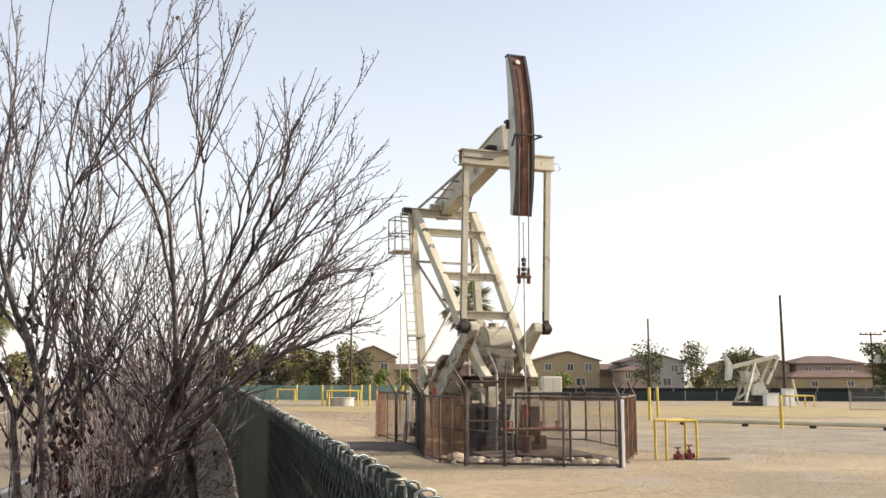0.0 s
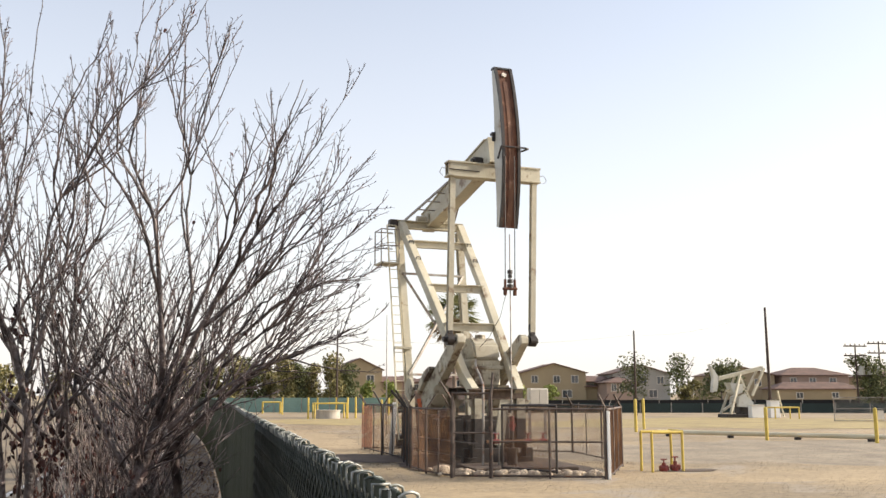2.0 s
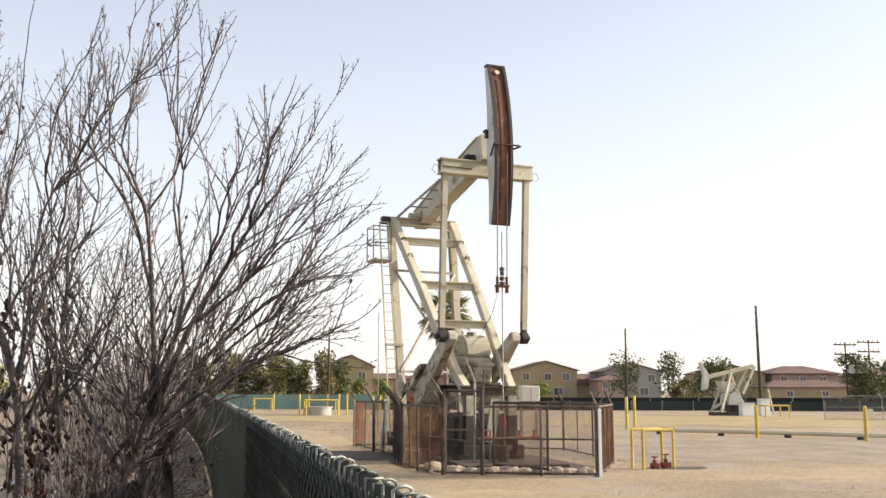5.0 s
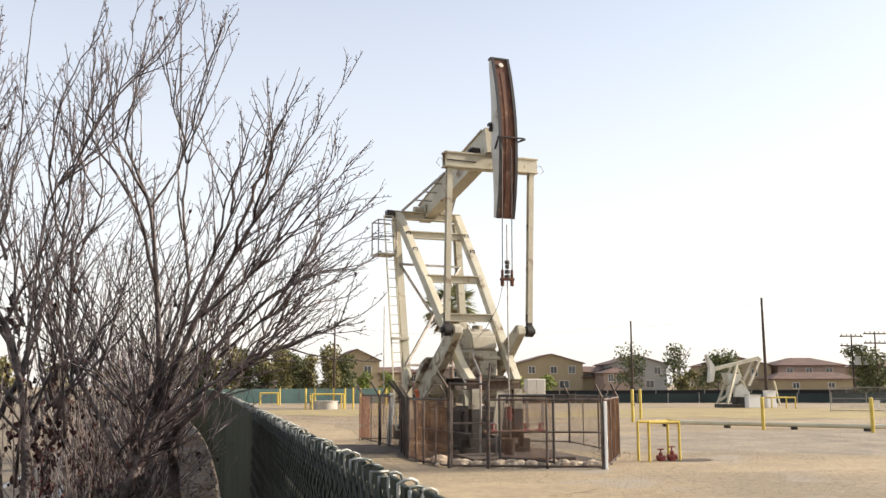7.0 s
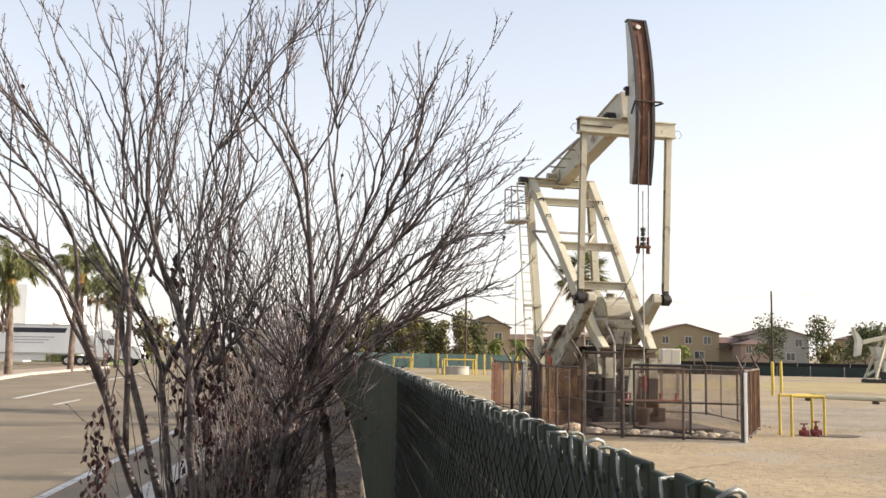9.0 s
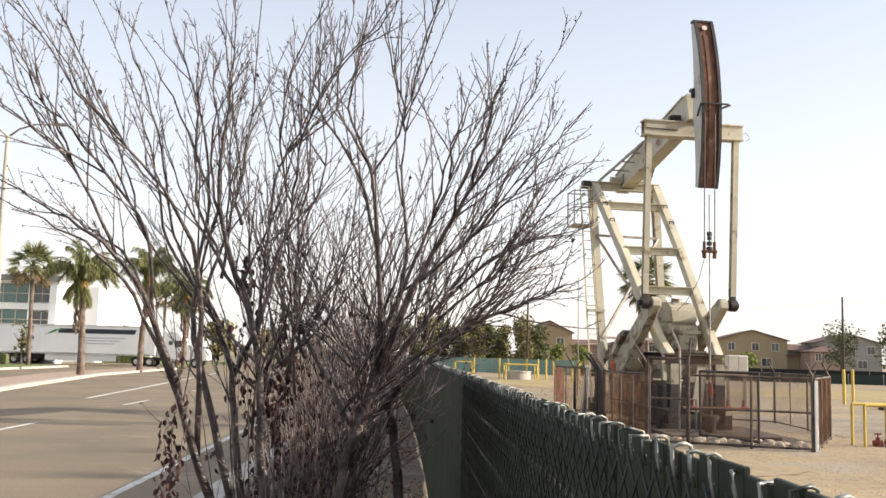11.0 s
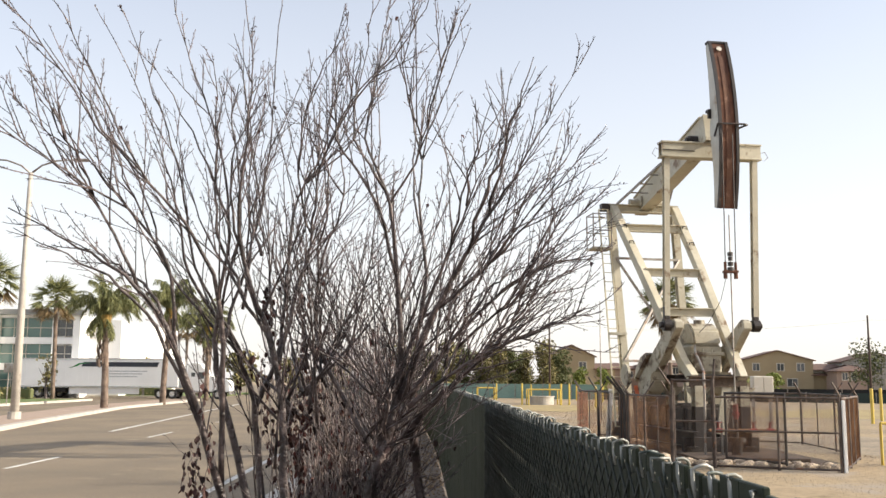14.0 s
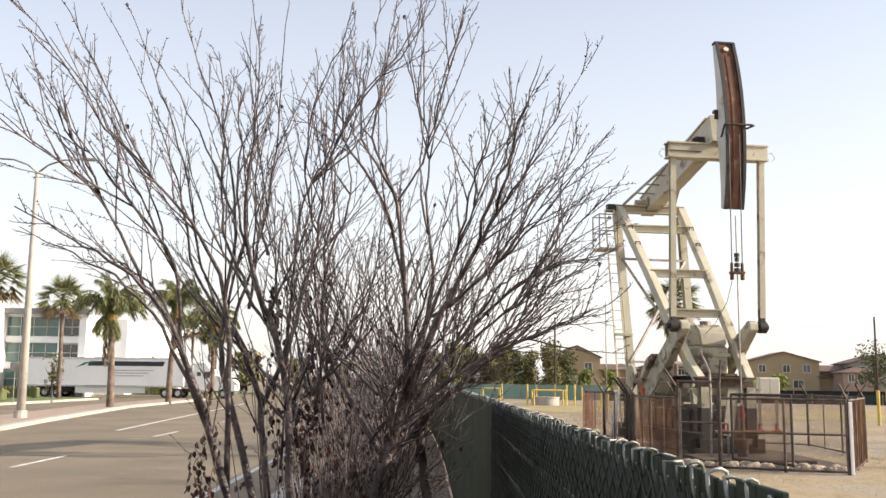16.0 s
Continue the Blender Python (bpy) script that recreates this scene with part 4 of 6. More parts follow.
# ---- bare trees on the verge ----
def smooth_path(pts, per=5):
    pts = [Vector(p) for p in pts]
    ext = [pts[0] * 2 - pts[1]] + pts + [pts[-1] * 2 - pts[-2]]
    out = []
    for i in range(1, len(ext) - 2):
        p0, p1, p2, p3 = ext[i - 1:i + 3]
        for k in range(per):
            t = k / per
            out.append(0.5 * ((2 * p1) + (p2 - p0) * t + (2 * p0 - 5 * p1 + 4 * p2 - p3) * t * t + (3 * p1 - p0 - 3 * p2 + p3) * t ** 3))
    return out + [pts[-1]]


class BareTree:
    """A leafless many-stemmed tree: limbs, branches, twigs and buds, each kind one mesh."""

    def __init__(self, x, y, seed, label):
        self.ob = thing("bare_tree", pose(x, y, 0), label, "tree", "trees along the fence")
        self.o = Vector((x, y, 0))
        self.r = random.Random(seed)
        self.limbs, self.branches, self.twigs, self.suckers = [], Tubes(), Tubes(), Tubes()
        self.leaf_v, self.leaf_f = [], []
        self.girth = 0.72

    def jag(self, a):
        return Vector((self.r.gauss(0, a), self.r.gauss(0, a), self.r.gauss(0, a)))

    def limb(self, r0, r1, *pts, twig=1.0):
        path = [p + self.jag(0.003) - self.o for p in smooth_path(pts)]
        tb = Tubes()
        n = len(path)
        tb.add(path, r0 * self.girth, r1 * 0.55, 8, 1.7)
        self.limbs.append(tb)
        for i in range(int(n * 0.22), n - 1):
            if self.r.random() < 0.6 * twig:
                self.branch(path[i].lerp(path[i + 1], self.r.random()), (path[i + 1] - path[i]).normalized(), (1 - i / n) * 0.58 + 0.06)
        self.buds(path[int(n * 0.5):], self.branches, 0.05)
        if n > 12 and twig > 0.5:
            for _ in range(2):
                i = self.r.randrange(int(n * 0.3), int(n * 0.62))
                self.side_limb(path, i, r0)

    def side_limb(self, path, i, r0):
        """A slimmer limb that leaves its parent and rises beside it."""
        n = len(path)
        off = Vector((self.r.choice((-0.8, -0.8, 0.45)) * self.r.uniform(0.10, 0.30), self.r.gauss(0, 0.16), self.r.uniform(-0.1, 0.05)))
        pts = [path[i] + self.jag(0.003)]
        m = n - 1 - i
        for k in range(1, m + 1):
            f = k / m
            pts.append(path[i + k] + off * f ** 0.8 + self.jag(0.004))
        pts = pts[:max(4, int(len(pts) * self.r.uniform(0.7, 1.0)))]
        tb = Tubes()
        tb.add(pts, r0 * 0.26 * (1 - i / n) + 0.0025, 0.0014, 6)
        self.limbs.append(tb)
        for k in range(1, len(pts) - 1):
            if self.r.random() < 0.48:
                self.branch(pts[k].lerp(pts[k + 1], self.r.random()), (pts[k + 1] - pts[k]).normalized(), (1 - k / len(pts)) * 0.42 + 0.05)
        self.buds(pts[len(pts) // 3:], self.branches, 0.045)

    def buds(self, pts, mass, gap):
        """Small alternate knots and buds along a shoot."""
        sign = 1
        for p, q in zip(pts, pts[1:]):
            d = q - p
            if d.length < 1e-4:
                continue
            for j in range(1 + int(d.length / gap)):
                if self.r.random() > 0.75 * d.length / gap:
                    continue
                c = p.lerp(q, self.r.random())
                side = d.cross(self.jag(1.0)).normalized() * sign
                sign = -sign
                tip = c + (d.normalized() * 0.6 + side).normalized() * self.r.uniform(0.006, 0.011)
                mass.add([c, tip], 0.0025, 0.0011, 3)

    def branch(self, p, d, size):
        """A long slim shoot, leaving at a narrow angle and bending upward, slightly zigzag."""
        side = d.cross(self.jag(1.0)).normalized()
        way = (d * 0.80 + side * self.r.uniform(0.3, 0.62) + Vector((0, 0, 0.16))).normalized()
        length = size * self.r.uniform(0.45, 1.25)
        pts, n, zig = [p], 7, 0.05
        for i in range(n):
            zig = -zig
            way = (way + self.jag(0.025) + Vector((0, 0, 0.035))).normalized()
            pts.append(pts[-1] + (way + side * zig).normalized() * length / n)
        r0 = 0.0017 + 0.0042 * size * self.r.uniform(0.6, 1.2)
        self.branches.add(pts, r0, 0.0011, 5)
        self.buds(pts[1:], self.twigs, 0.034)
        for i in range(1, n):
            if self.r.random() < 0.6:
                self.twig(pts[i], (pts[i + 1] - pts[i]).normalized(), length * 0.45 * (1 - 0.06 * i))
        if self.r.random() < 0.03:
            self.leaf(pts[-1], 0.012)

    def twig(self, p, d, size, low=False):
        mass = self.suckers if low else self.twigs
        side = d.cross(self.jag(1.0)).normalized()
        way = (d * 0.8 + side * 0.55 + Vector((0, 0, 0.15))).normalized()
        length = size * self.r.uniform(0.35, 1.2)
        pts = [p]
        for i in range(4):
            way = (way + self.jag(0.06)).normalized()
            pts.append(pts[-1] + way * length / 4)
        mass.add(pts, 0.0016, 0.0009, 3)
        self.buds(pts[1:], mass, 0.03)

    def leaf_cloud(self, x0, x1, y0, y1, z0, z1, count, size):
        """Dead leaves left hanging together, each on a thin stalk."""
        for _ in range(count // 7):
            p = Vector((self.r.uniform(x0, x1), self.r.uniform(y0, y1), self.r.uniform(z0, z1))) - self.o
            stem = [p + Vector((self.r.gauss(0, 0.006), self.r.gauss(0, 0.006), 0.022 * k)) for k in range(7)]
            self.suckers.add(stem, 0.0012, 0.0018, 3)
            for q in stem:
                self.leaf(q + self.jag(0.006), size)

    def leaf(self, p, s):
        """One curled dead leaf hanging by its stalk."""
        a, b = self.jag(1).normalized(), self.jag(1).normalized()
        down = Vector((0, 0, -1))
        c = len(self.leaf_v)
        s *= self.r.uniform(0.7, 1.35)
        tip = p + (down + a * 0.6).normalized() * s * 1.7
        w = b.cross(tip - p).normalized() * s * 0.55
        curl = (tip - p).cross(w).normalized() * s * 0.3
        hi, lo = p.lerp(tip, 0.28), p.lerp(tip, 0.68)
        self.leaf_v += [p, hi + w + curl, lo + w * 0.8 + curl, tip, lo - w * 0.8 + curl, hi - w + curl, p.lerp(tip, 0.5) - curl * 0.2]
        self.leaf_f += [(c + k, c + (k + 1) % 6, c + 6) for k in range(6)]

    def shoots(self, x0, x1, y0, y1, z0, z1, count, leaves):
        """Upright suckers round the foot, hung with dead leaves."""
        for _ in range(count):
            p = Vector((self.r.uniform(x0, x1), self.r.uniform(y0, y1), 0.02)) - self.o
            top = self.r.uniform(z0, z1)
            way = Vector((self.r.gauss(0.01, 0.045), self.r.gauss(0, 0.1), 1)).normalized()
            pts = [p]
            for i in range(9):
                way = (way + self.jag(0.05)).normalized()
                pts.append(pts[-1] + way * top / 9)
            self.suckers.add(pts, 0.0055, 0.0015, 5)
            for i in range(4, 10):
                if self.r.random() < 0.7:
                    self.twig(pts[i], (pts[i] - pts[i - 1]).normalized(), 0.2, True)
                if self.r.random() < leaves:
                    for _k in range(5):
                        self.leaf(pts[i] + self.jag(0.035), 0.019)

    def spray(self, x, y, z, count, a0, a1, reach, depth, rise=0.25):
        """Slim straight shoots fanning from a fork; angles in degrees from upright."""
        for k in range(count):
            a = radians(a0 + (a1 - a0) * (k + self.r.random()) / count)
            length = reach * self.r.uniform(0.5, 1.0)
            dy = self.r.uniform(-depth, depth)
            s = Vector((x + self.r.gauss(0, 0.05), y + self.r.gauss(0, 0.06), z + self.r.uniform(-0.15, 0.2)))
            m = s + Vector((math.sin(a) * length * 0.5, dy * 0.5, math.cos(a) * length * 0.45))
            e = s + Vector((math.sin(a) * length * 0.95, dy, math.cos(a) * length + rise * length * abs(math.sin(a))))
            self.limb(0.0105, 0.0022, s, m, e, twig=0.8)

    def done(self, leaf_mat=None):
        for tb in self.limbs:
            mesh_part("limb", tb.v, tb.f, BARK, self.ob, "", True)
        tagged(mesh_part("branchwork", self.branches.v, self.branches.f, TWIG, self.ob, "", True), kind="stuff")
        tagged(mesh_part("twig_mass", self.twigs.v, self.twigs.f, TWIG, self.ob), kind="stuff")
        if self.suckers.f:
            tagged(mesh_part("sucker_growth", self.suckers.v, self.suckers.f, SUCKER, self.ob, "", True), kind="stuff")
        if self.leaf_f:
            tagged(mesh_part("dead_foliage", self.leaf_v, self.leaf_f, leaf_mat or DRY_LEAF, self.ob, "a few curled dark dead leaves"), kind="stuff")
        return self.ob


left_tree = BareTree(-0.62, 3.85, 3, "bare many-stemmed tree with a few dark dead leaves")
left_tree.limb(0.034, 0.0040, (-0.69, 3.91, 0.95), (-0.86, 3.75, 1.45), (-1.03, 3.52, 2.07), (-1.19, 3.39, 2.33), (-1.39, 3.33, 2.45), (-1.58, 3.26, 2.56))
left_tree.limb(0.018, 0.0030, (-0.89, 3.74, 1.52), (-0.87, 3.55, 2.2), (-0.96, 3.42, 2.49), (-1.13, 3.29, 2.71), (-1.3, 3.2, 3.06), (-1.44, 3.11, 3.35))
left_tree.limb(0.030, 0.0030, (-0.66, 3.97, 0.94), (-0.8, 3.9, 1.43), (-0.93, 3.84, 1.94), (-0.95, 3.81, 2.17), (-0.89, 3.71, 2.53), (-0.93, 3.66, 2.89), (-1.05, 3.62, 3.23), (-1.15, 3.58, 3.57))
left_tree.limb(0.015, 0.0030, (-0.93, 3.84, 1.94), (-0.9, 3.85, 2.22), (-0.82, 3.86, 2.51), (-0.76, 3.86, 2.92), (-0.74, 3.81, 3.28), (-0.7, 3.75, 3.71))
left_tree.limb(0.030, 0.0030, (-0.64, 4.02, 0.92), (-0.77, 4.06, 1.41), (-0.82, 4.0, 1.87), (-0.9, 3.92, 2.11), (-1.08, 3.88, 2.39), (-1.14, 3.79, 2.71), (-1.25, 3.75, 3.05), (-1.43, 3.7, 3.42))
left_tree.limb(0.017, 0.0030, (-0.81, 4.0, 1.85), (-0.72, 3.97, 2.06), (-0.69, 3.98, 2.38), (-0.65, 3.98, 2.75), (-0.46, 3.94, 3.01), (-0.37, 3.9, 3.34), (-0.32, 3.85, 3.71))
left_tree.limb(0.034, 0.0030, (-0.57, 3.81, 0.98), (-0.63, 3.75, 1.46), (-0.67, 3.68, 1.99), (-0.77, 3.64, 2.3), (-0.82, 3.56, 2.55), (-0.78, 3.46, 2.87), (-0.76, 3.42, 3.17), (-0.81, 3.38, 3.49))
left_tree.limb(0.015, 0.0030, (-0.67, 3.68, 1.99), (-0.6, 3.68, 2.31), (-0.55, 3.7, 2.54), (-0.52, 3.67, 2.81), (-0.39, 3.63, 3.08), (-0.21, 3.6, 3.31), (-0.13, 3.57, 3.54))
left_tree.limb(0.012, 0.0030, (-1.03, 3.52, 2.07), (-1.05, 3.43, 2.38), (-1.22, 3.35, 2.62), (-1.37, 3.28, 2.81), (-1.56, 3.19, 3.13))
left_tree.limb(0.010, 0.0020, (-1.15, 3.45, 2.27), (-1.29, 3.3, 2.61), (-1.45, 3.23, 2.83), (-1.55, 3.16, 2.94))
left_tree.shoots(-0.76, -0.32, 3.9, 5.0, 1.2, 2.2, 90, 0.3)
left_tree.shoots(-0.78, -0.35, 4.4, 6.2, 2.0, 2.75, 72, 0.08)
left_tree.leaf_cloud(-0.97, -0.87, 3.40, 3.52, 1.36, 1.66, 98, 0.015)
left_tree.leaf_cloud(-0.94, -0.89, 3.42, 3.48, 1.76, 1.84, 7, 0.015)
left_tree.leaf_cloud(-0.83, -0.60, 4.05, 4.45, 1.5, 2.3, 170, 0.019)
left_tree.limb(0.006, 0.0015, (-0.80, 3.6, 0.6), (-0.88, 3.5, 1.1), (-0.92, 3.46, 1.5), (-0.91, 3.45, 1.86), twig=0)
left_tree.spray(-0.62, 3.85, 1.75, 9, -48, 42, 1.15, 0.45)
left_tree.spray(-0.56, 3.95, 1.95, 10, -30, 34, 0.95, 0.4)
left_tree.spray(-0.78, 3.75, 2.3, 5, -35, 30, 0.9, 0.35)
left_tree.done()
right_tree = BareTree(-0.38, 4.1, 8, "bare spreading tree leaning over the green fence")
right_tree.limb(0.050, 0.0300, (-0.4, 4.11, 0.56), (-0.33, 3.95, 1.39), (-0.21, 3.89, 1.84), (-0.18, 3.87, 1.95))
right_tree.girth = 0.56
right_tree.limb(0.030, 0.0030, (-0.19, 3.88, 1.91), (-0.19, 3.79, 2.18), (-0.24, 3.72, 2.67), (-0.34, 3.7, 2.94), (-0.29, 3.66, 3.24), (-0.24, 3.61, 3.56))
right_tree.limb(0.010, 0.0030, (-0.24, 3.72, 2.67), (-0.12, 3.65, 2.88), (-0.06, 3.57, 3.14), (0.02, 3.48, 3.37))
right_tree.limb(0.030, 0.0020, (-0.19, 3.88, 1.88), (-0.05, 3.74, 2.23), (0.1, 3.6, 2.51), (0.25, 3.51, 2.74), (0.37, 3.43, 2.95), (0.5, 3.36, 3.17))
right_tree.limb(0.024, 0.0020, (-0.16, 3.93, 1.88), (0.02, 3.9, 2.12), (0.23, 3.82, 2.33), (0.41, 3.8, 2.43), (0.65, 3.79, 2.46))
right_tree.limb(0.022, 0.0020, (-0.15, 3.79, 1.86), (0.04, 3.66, 2.0), (0.26, 3.59, 2.12), (0.49, 3.53, 2.21))
right_tree.limb(0.024, 0.0030, (-0.19, 3.87, 1.95), (-0.09, 3.92, 2.34), (-0.12, 3.92, 2.75), (-0.07, 3.92, 3.13), (0.03, 3.87, 3.5))
right_tree.limb(0.015, 0.0020, (-0.11, 3.74, 2.18), (0.03, 3.64, 2.54), (0.14, 3.56, 2.8), (0.31, 3.46, 3.09))
right_tree.limb(0.014, 0.0020, (-0.03, 3.73, 2.25), (0.17, 3.65, 2.43), (0.36, 3.57, 2.69), (0.51, 3.48, 2.96))
right_tree.limb(0.022, 0.0030, (-0.28, 3.97, 1.62), (-0.54, 4.01, 2.09), (-0.55, 4.02, 2.44), (-0.45, 3.98, 2.76), (-0.49, 3.98, 3.09), (-0.47, 3.94, 3.42))
right_tree.limb(0.013, 0.0020, (0.04, 3.8, 2.09), (0.24, 3.72, 2.28), (0.39, 3.64, 2.54), (0.49, 3.56, 2.76))
right_tree.limb(0.034, 0.004, (-0.17, 4.05, 1.73), (-0.06, 3.92, 1.86), (0.07, 3.86, 1.98), (0.18, 3.80, 2.07), (0.29, 3.76, 2.13), (0.42, 3.72, 2.19), (0.51, 3.70, 2.22))
right_tree.limb(0.014, 0.003, (0.16, 3.81, 2.06), (0.29, 3.74, 2.22), (0.38, 3.70, 2.33), (0.51, 3.66, 2.40))
right_tree.limb(0.016, 0.003, (0.07, 3.86, 1.98), (0.19, 3.90, 2.13), (0.28, 3.92, 2.29), (0.44, 3.94, 2.50))
right_tree.limb(0.016, 0.003, (-0.05, 3.93, 1.87), (0.03, 3.98, 2.06), (0.11, 4.02, 2.23), (0.23, 4.05, 2.48))
right_tree.girth = 0.72
right_tree.limb(0.042, 0.036, (-0.03, 4.35, 0.66), (-0.09, 4.30, 1.26), (-0.12, 4.25, 1.55), (-0.15, 4.10, 1.77), twig=0)
right_tree.limb(0.056, 0.046, (-0.42, 4.15, -0.03), (-0.41, 4.13, 0.3), (-0.40, 4.11, 0.62), twig=0)
right_tree.shoots(-0.66, -0.34, 4.2, 5.6, 1.0, 2.25, 65, 0.25)
right_tree.leaf_cloud(-0.74, -0.42, 4.1, 4.5, 1.42, 1.85, 110, 0.018)
right_tree.girth = 0.6
right_tree.spray(-0.24, 3.95, 1.75, 30, -48, 62, 0.82, 0.5)
right_tree.spray(-0.36, 4.3, 1.35, 26, -30, 40, 0.95, 0.5)
right_tree.spray(-0.1, 3.85, 2.1, 9, 0, 52, 0.7, 0.3)
right_tree.done(RED_LEAF)


def row_tree(x, y, h, seed, label):
    t = BareTree(x, y, seed, label)
    r = t.r
    for k in range(11):
        a = r.uniform(0, 2 * math.pi)
        s = r.uniform(0.25, 0.62) * h * 0.5
        top = h * r.uniform(0.8, 1.0)
        e = Vector((math.cos(a) * s, math.sin(a) * s, 0))
        t.limb(0.032, 0.003, (x, y, -0.03), (x + e.x * 0.15, y + e.y * 0.15, top * 0.3), (x + e.x * 0.5, y + e.y * 0.5, top * 0.6), (x + e.x, y + e.y, top), twig=0.9)
    t.shoots(x - 0.4, x + 0.12, y - 0.4, y + 0.4, h * 0.35, h * 0.75, 45, 0.4)
    return t.done(RED_LEAF)


row_tree(-0.72, 7.4, 2.75, 21, "bare dense tree with reddish dead leaves")
row_tree(-0.95, 11.2, 3.0, 22, "bare dense tree standing on the soil strip")
row_tree(-0.9, 15.5, 3.2, 23, "bare tree with a dark trunk on the verge")
row_tree(-0.68, 19.4, 3.4, 24, "bare tree with a dark trunk by the fence")
row_tree(-1.1, 26.0, 3.4, 25, "bare tree with a dark trunk on the verge")
row_tree(-1.5, 33.0, 3.5, 26, "bare tree with a dark trunk on the verge")


# ---- leafy trees, palms ----
def foliage(n, blobs, size, seed):
    """Many small bent leaf clumps filling uneven blobs (x, y, z, rx, rz)."""
    r = random.Random(seed)
    vs, fs = [], []
    for _ in range(n):
        bx, by, bz, rx, rz = r.choice(blobs)
        d = Vector((r.gauss(0, 1), r.gauss(0, 1), r.gauss(0, 1))).normalized() * (r.random() ** 0.42)
        c = Vector((bx + d.x * rx, by + d.y * rx, bz + d.z * rz))
        a, b = Vector((r.gauss(0, 1), r.gauss(0, 1), r.gauss(0, 1))).normalized(), Vector((r.gauss(0, 1), r.gauss(0, 1), r.gauss(0, 1))).normalized()
        s = size * r.uniform(0.5, 1.3)
        u = a * s
        v = a.cross(b).normalized() * s * 0.7
        w = u.cross(v).normalized() * s * 0.35
        k = len(vs)
        vs += [c - u, c - v + w, c + u, c + v + w]
        fs += [(k, k + 1, k + 2), (k, k + 2, k + 3)]
    return vs, fs


def leafy_tree(x, y, h, w, mat, seed, label, n=900, size=0.28, low=0.25, ball=5):
    ob = thing("leafy_tree", pose(x, y, 0), label, "tree")
    r = random.Random(seed)
    tb = Tubes()
    tb.add([Vector((0, 0, -0.1)), Vector((r.uniform(-0.1, 0.1), 0, h * 0.3)), Vector((r.uniform(-0.3, 0.3), 0, h * 0.7))], 0.05 * h ** 0.7, 0.03, 7)
    for k in range(6):
        a = r.uniform(0, 6.28)
        z = h * r.uniform(0.3, 0.6)
        tb.add([Vector((0, 0, z)), Vector((math.cos(a) * w * 0.2, math.sin(a) * w * 0.2, z + h * 0.14)), Vector((math.cos(a) * w * 0.38, math.sin(a) * w * 0.38, z + h * 0.3))], 0.06, 0.015, 5)
    mesh_part("trunk", tb.v, tb.f, BARK, ob)
    blobs = []
    for k in range(ball):
        f = k / max(1, ball - 1)
        rad = w * 0.5 * r.uniform(0.45, 0.72)
        a = r.uniform(0, 6.28)
        off = w * 0.26 * r.uniform(0.2, 1)
        blobs.append((math.cos(a) * off, math.sin(a) * off, h * (low + (0.86 - low) * f), rad, h * 0.17 * r.uniform(0.7, 1.2)))
    vs, fs = foliage(n, blobs, size, seed)
    tagged(mesh_part("crown", vs, fs, mat, ob), kind="stuff")
    return ob


for k in range(11):
    x = -3.5 + k * 1.95
    leafy_tree(x, 116 + (k % 3) * 2.2, 6.3 + 0.8 * math.sin(k * 2.3), 3.9, (TREE_OLIVE, TREE_GREEN, TREE_OLIVE)[k % 3], 40 + k, "dark green clipped tree in the boundary row", 2600, 0.17, 0.14, 8)
for k, (x, y, h, w) in enumerate(((19.4, 122, 3.7, 3.2), (22.6, 124, 3.8, 3.0), (17.4, 128, 3.0, 3.0))):
    leafy_tree(x, y, h, w, TREE_LIGHT, 60 + k, "young bright green tree before the house", 600, 0.2)
leafy_tree(53.0, 114, 7.2, 5.2, TREE_GREEN, 70, "open dark pine beside the houses", 1100, 0.17, 0.3, 9)
leafy_tree(59.0, 112, 7.4, 5.0, TREE_GREEN, 71, "open dark pine beside the houses", 1100, 0.17, 0.3, 9)
leafy_tree(57.5, 108, 3.6, 3.8, TREE_OLIVE, 72, "round olive green shrub tree", 700, 0.24, 0.2)
leafy_tree(68.0, 118, 6.6, 8.0, TREE_GREEN, 73, "broad dark green tree before the houses", 2600, 0.2, 0.35, 8)
leafy_tree(74.5, 96, 6.6, 5.8, TREE_GREEN, 74, "broad dark green tree by the power poles", 2600, 0.18, 0.2, 8)
leafy_tree(83.5, 100, 6.2, 6.5, TREE_GREEN, 75, "broad dark green tree by the power poles", 2200, 0.18, 0.2, 8)
leafy_tree(80.5, 94, 3.4, 4.2, TREE_OLIVE, 77, "small olive green tree by the fence", 600, 0.24, 0.2)
leafy_tree(39.5, 120, 3.2, 3.0, TREE_LIGHT, 76, "young bright green tree behind the field", 380, 0.2)
leafy_tree(55.0, 150, 3.6, 3.4, TREE_LIGHT, 78, "young bright green tree before the houses", 420, 0.22)
leafy_tree(-37.0, 92, 4.4, 3.0, TREE_OLIVE, 79, "thin young tree before the white building", 160, 0.2)
leafy_tree(-32.5, 110, 4.4, 2.8, TREE_OLIVE, 80, "thin young tree before the white wall", 170, 0.2)
leafy_tree(-23.5, 118, 5.5, 6.0, TREE_OLIVE, 81, "olive green street tree", 700, 0.3)
leafy_tree(-18.5, 128, 5.0, 6.0, TREE_OLIVE, 82, "olive green street tree", 700, 0.3)
leafy_tree(-13.0, 140, 4.6, 6.0, TREE_OLIVE, 83, "olive green street tree", 600, 0.3)


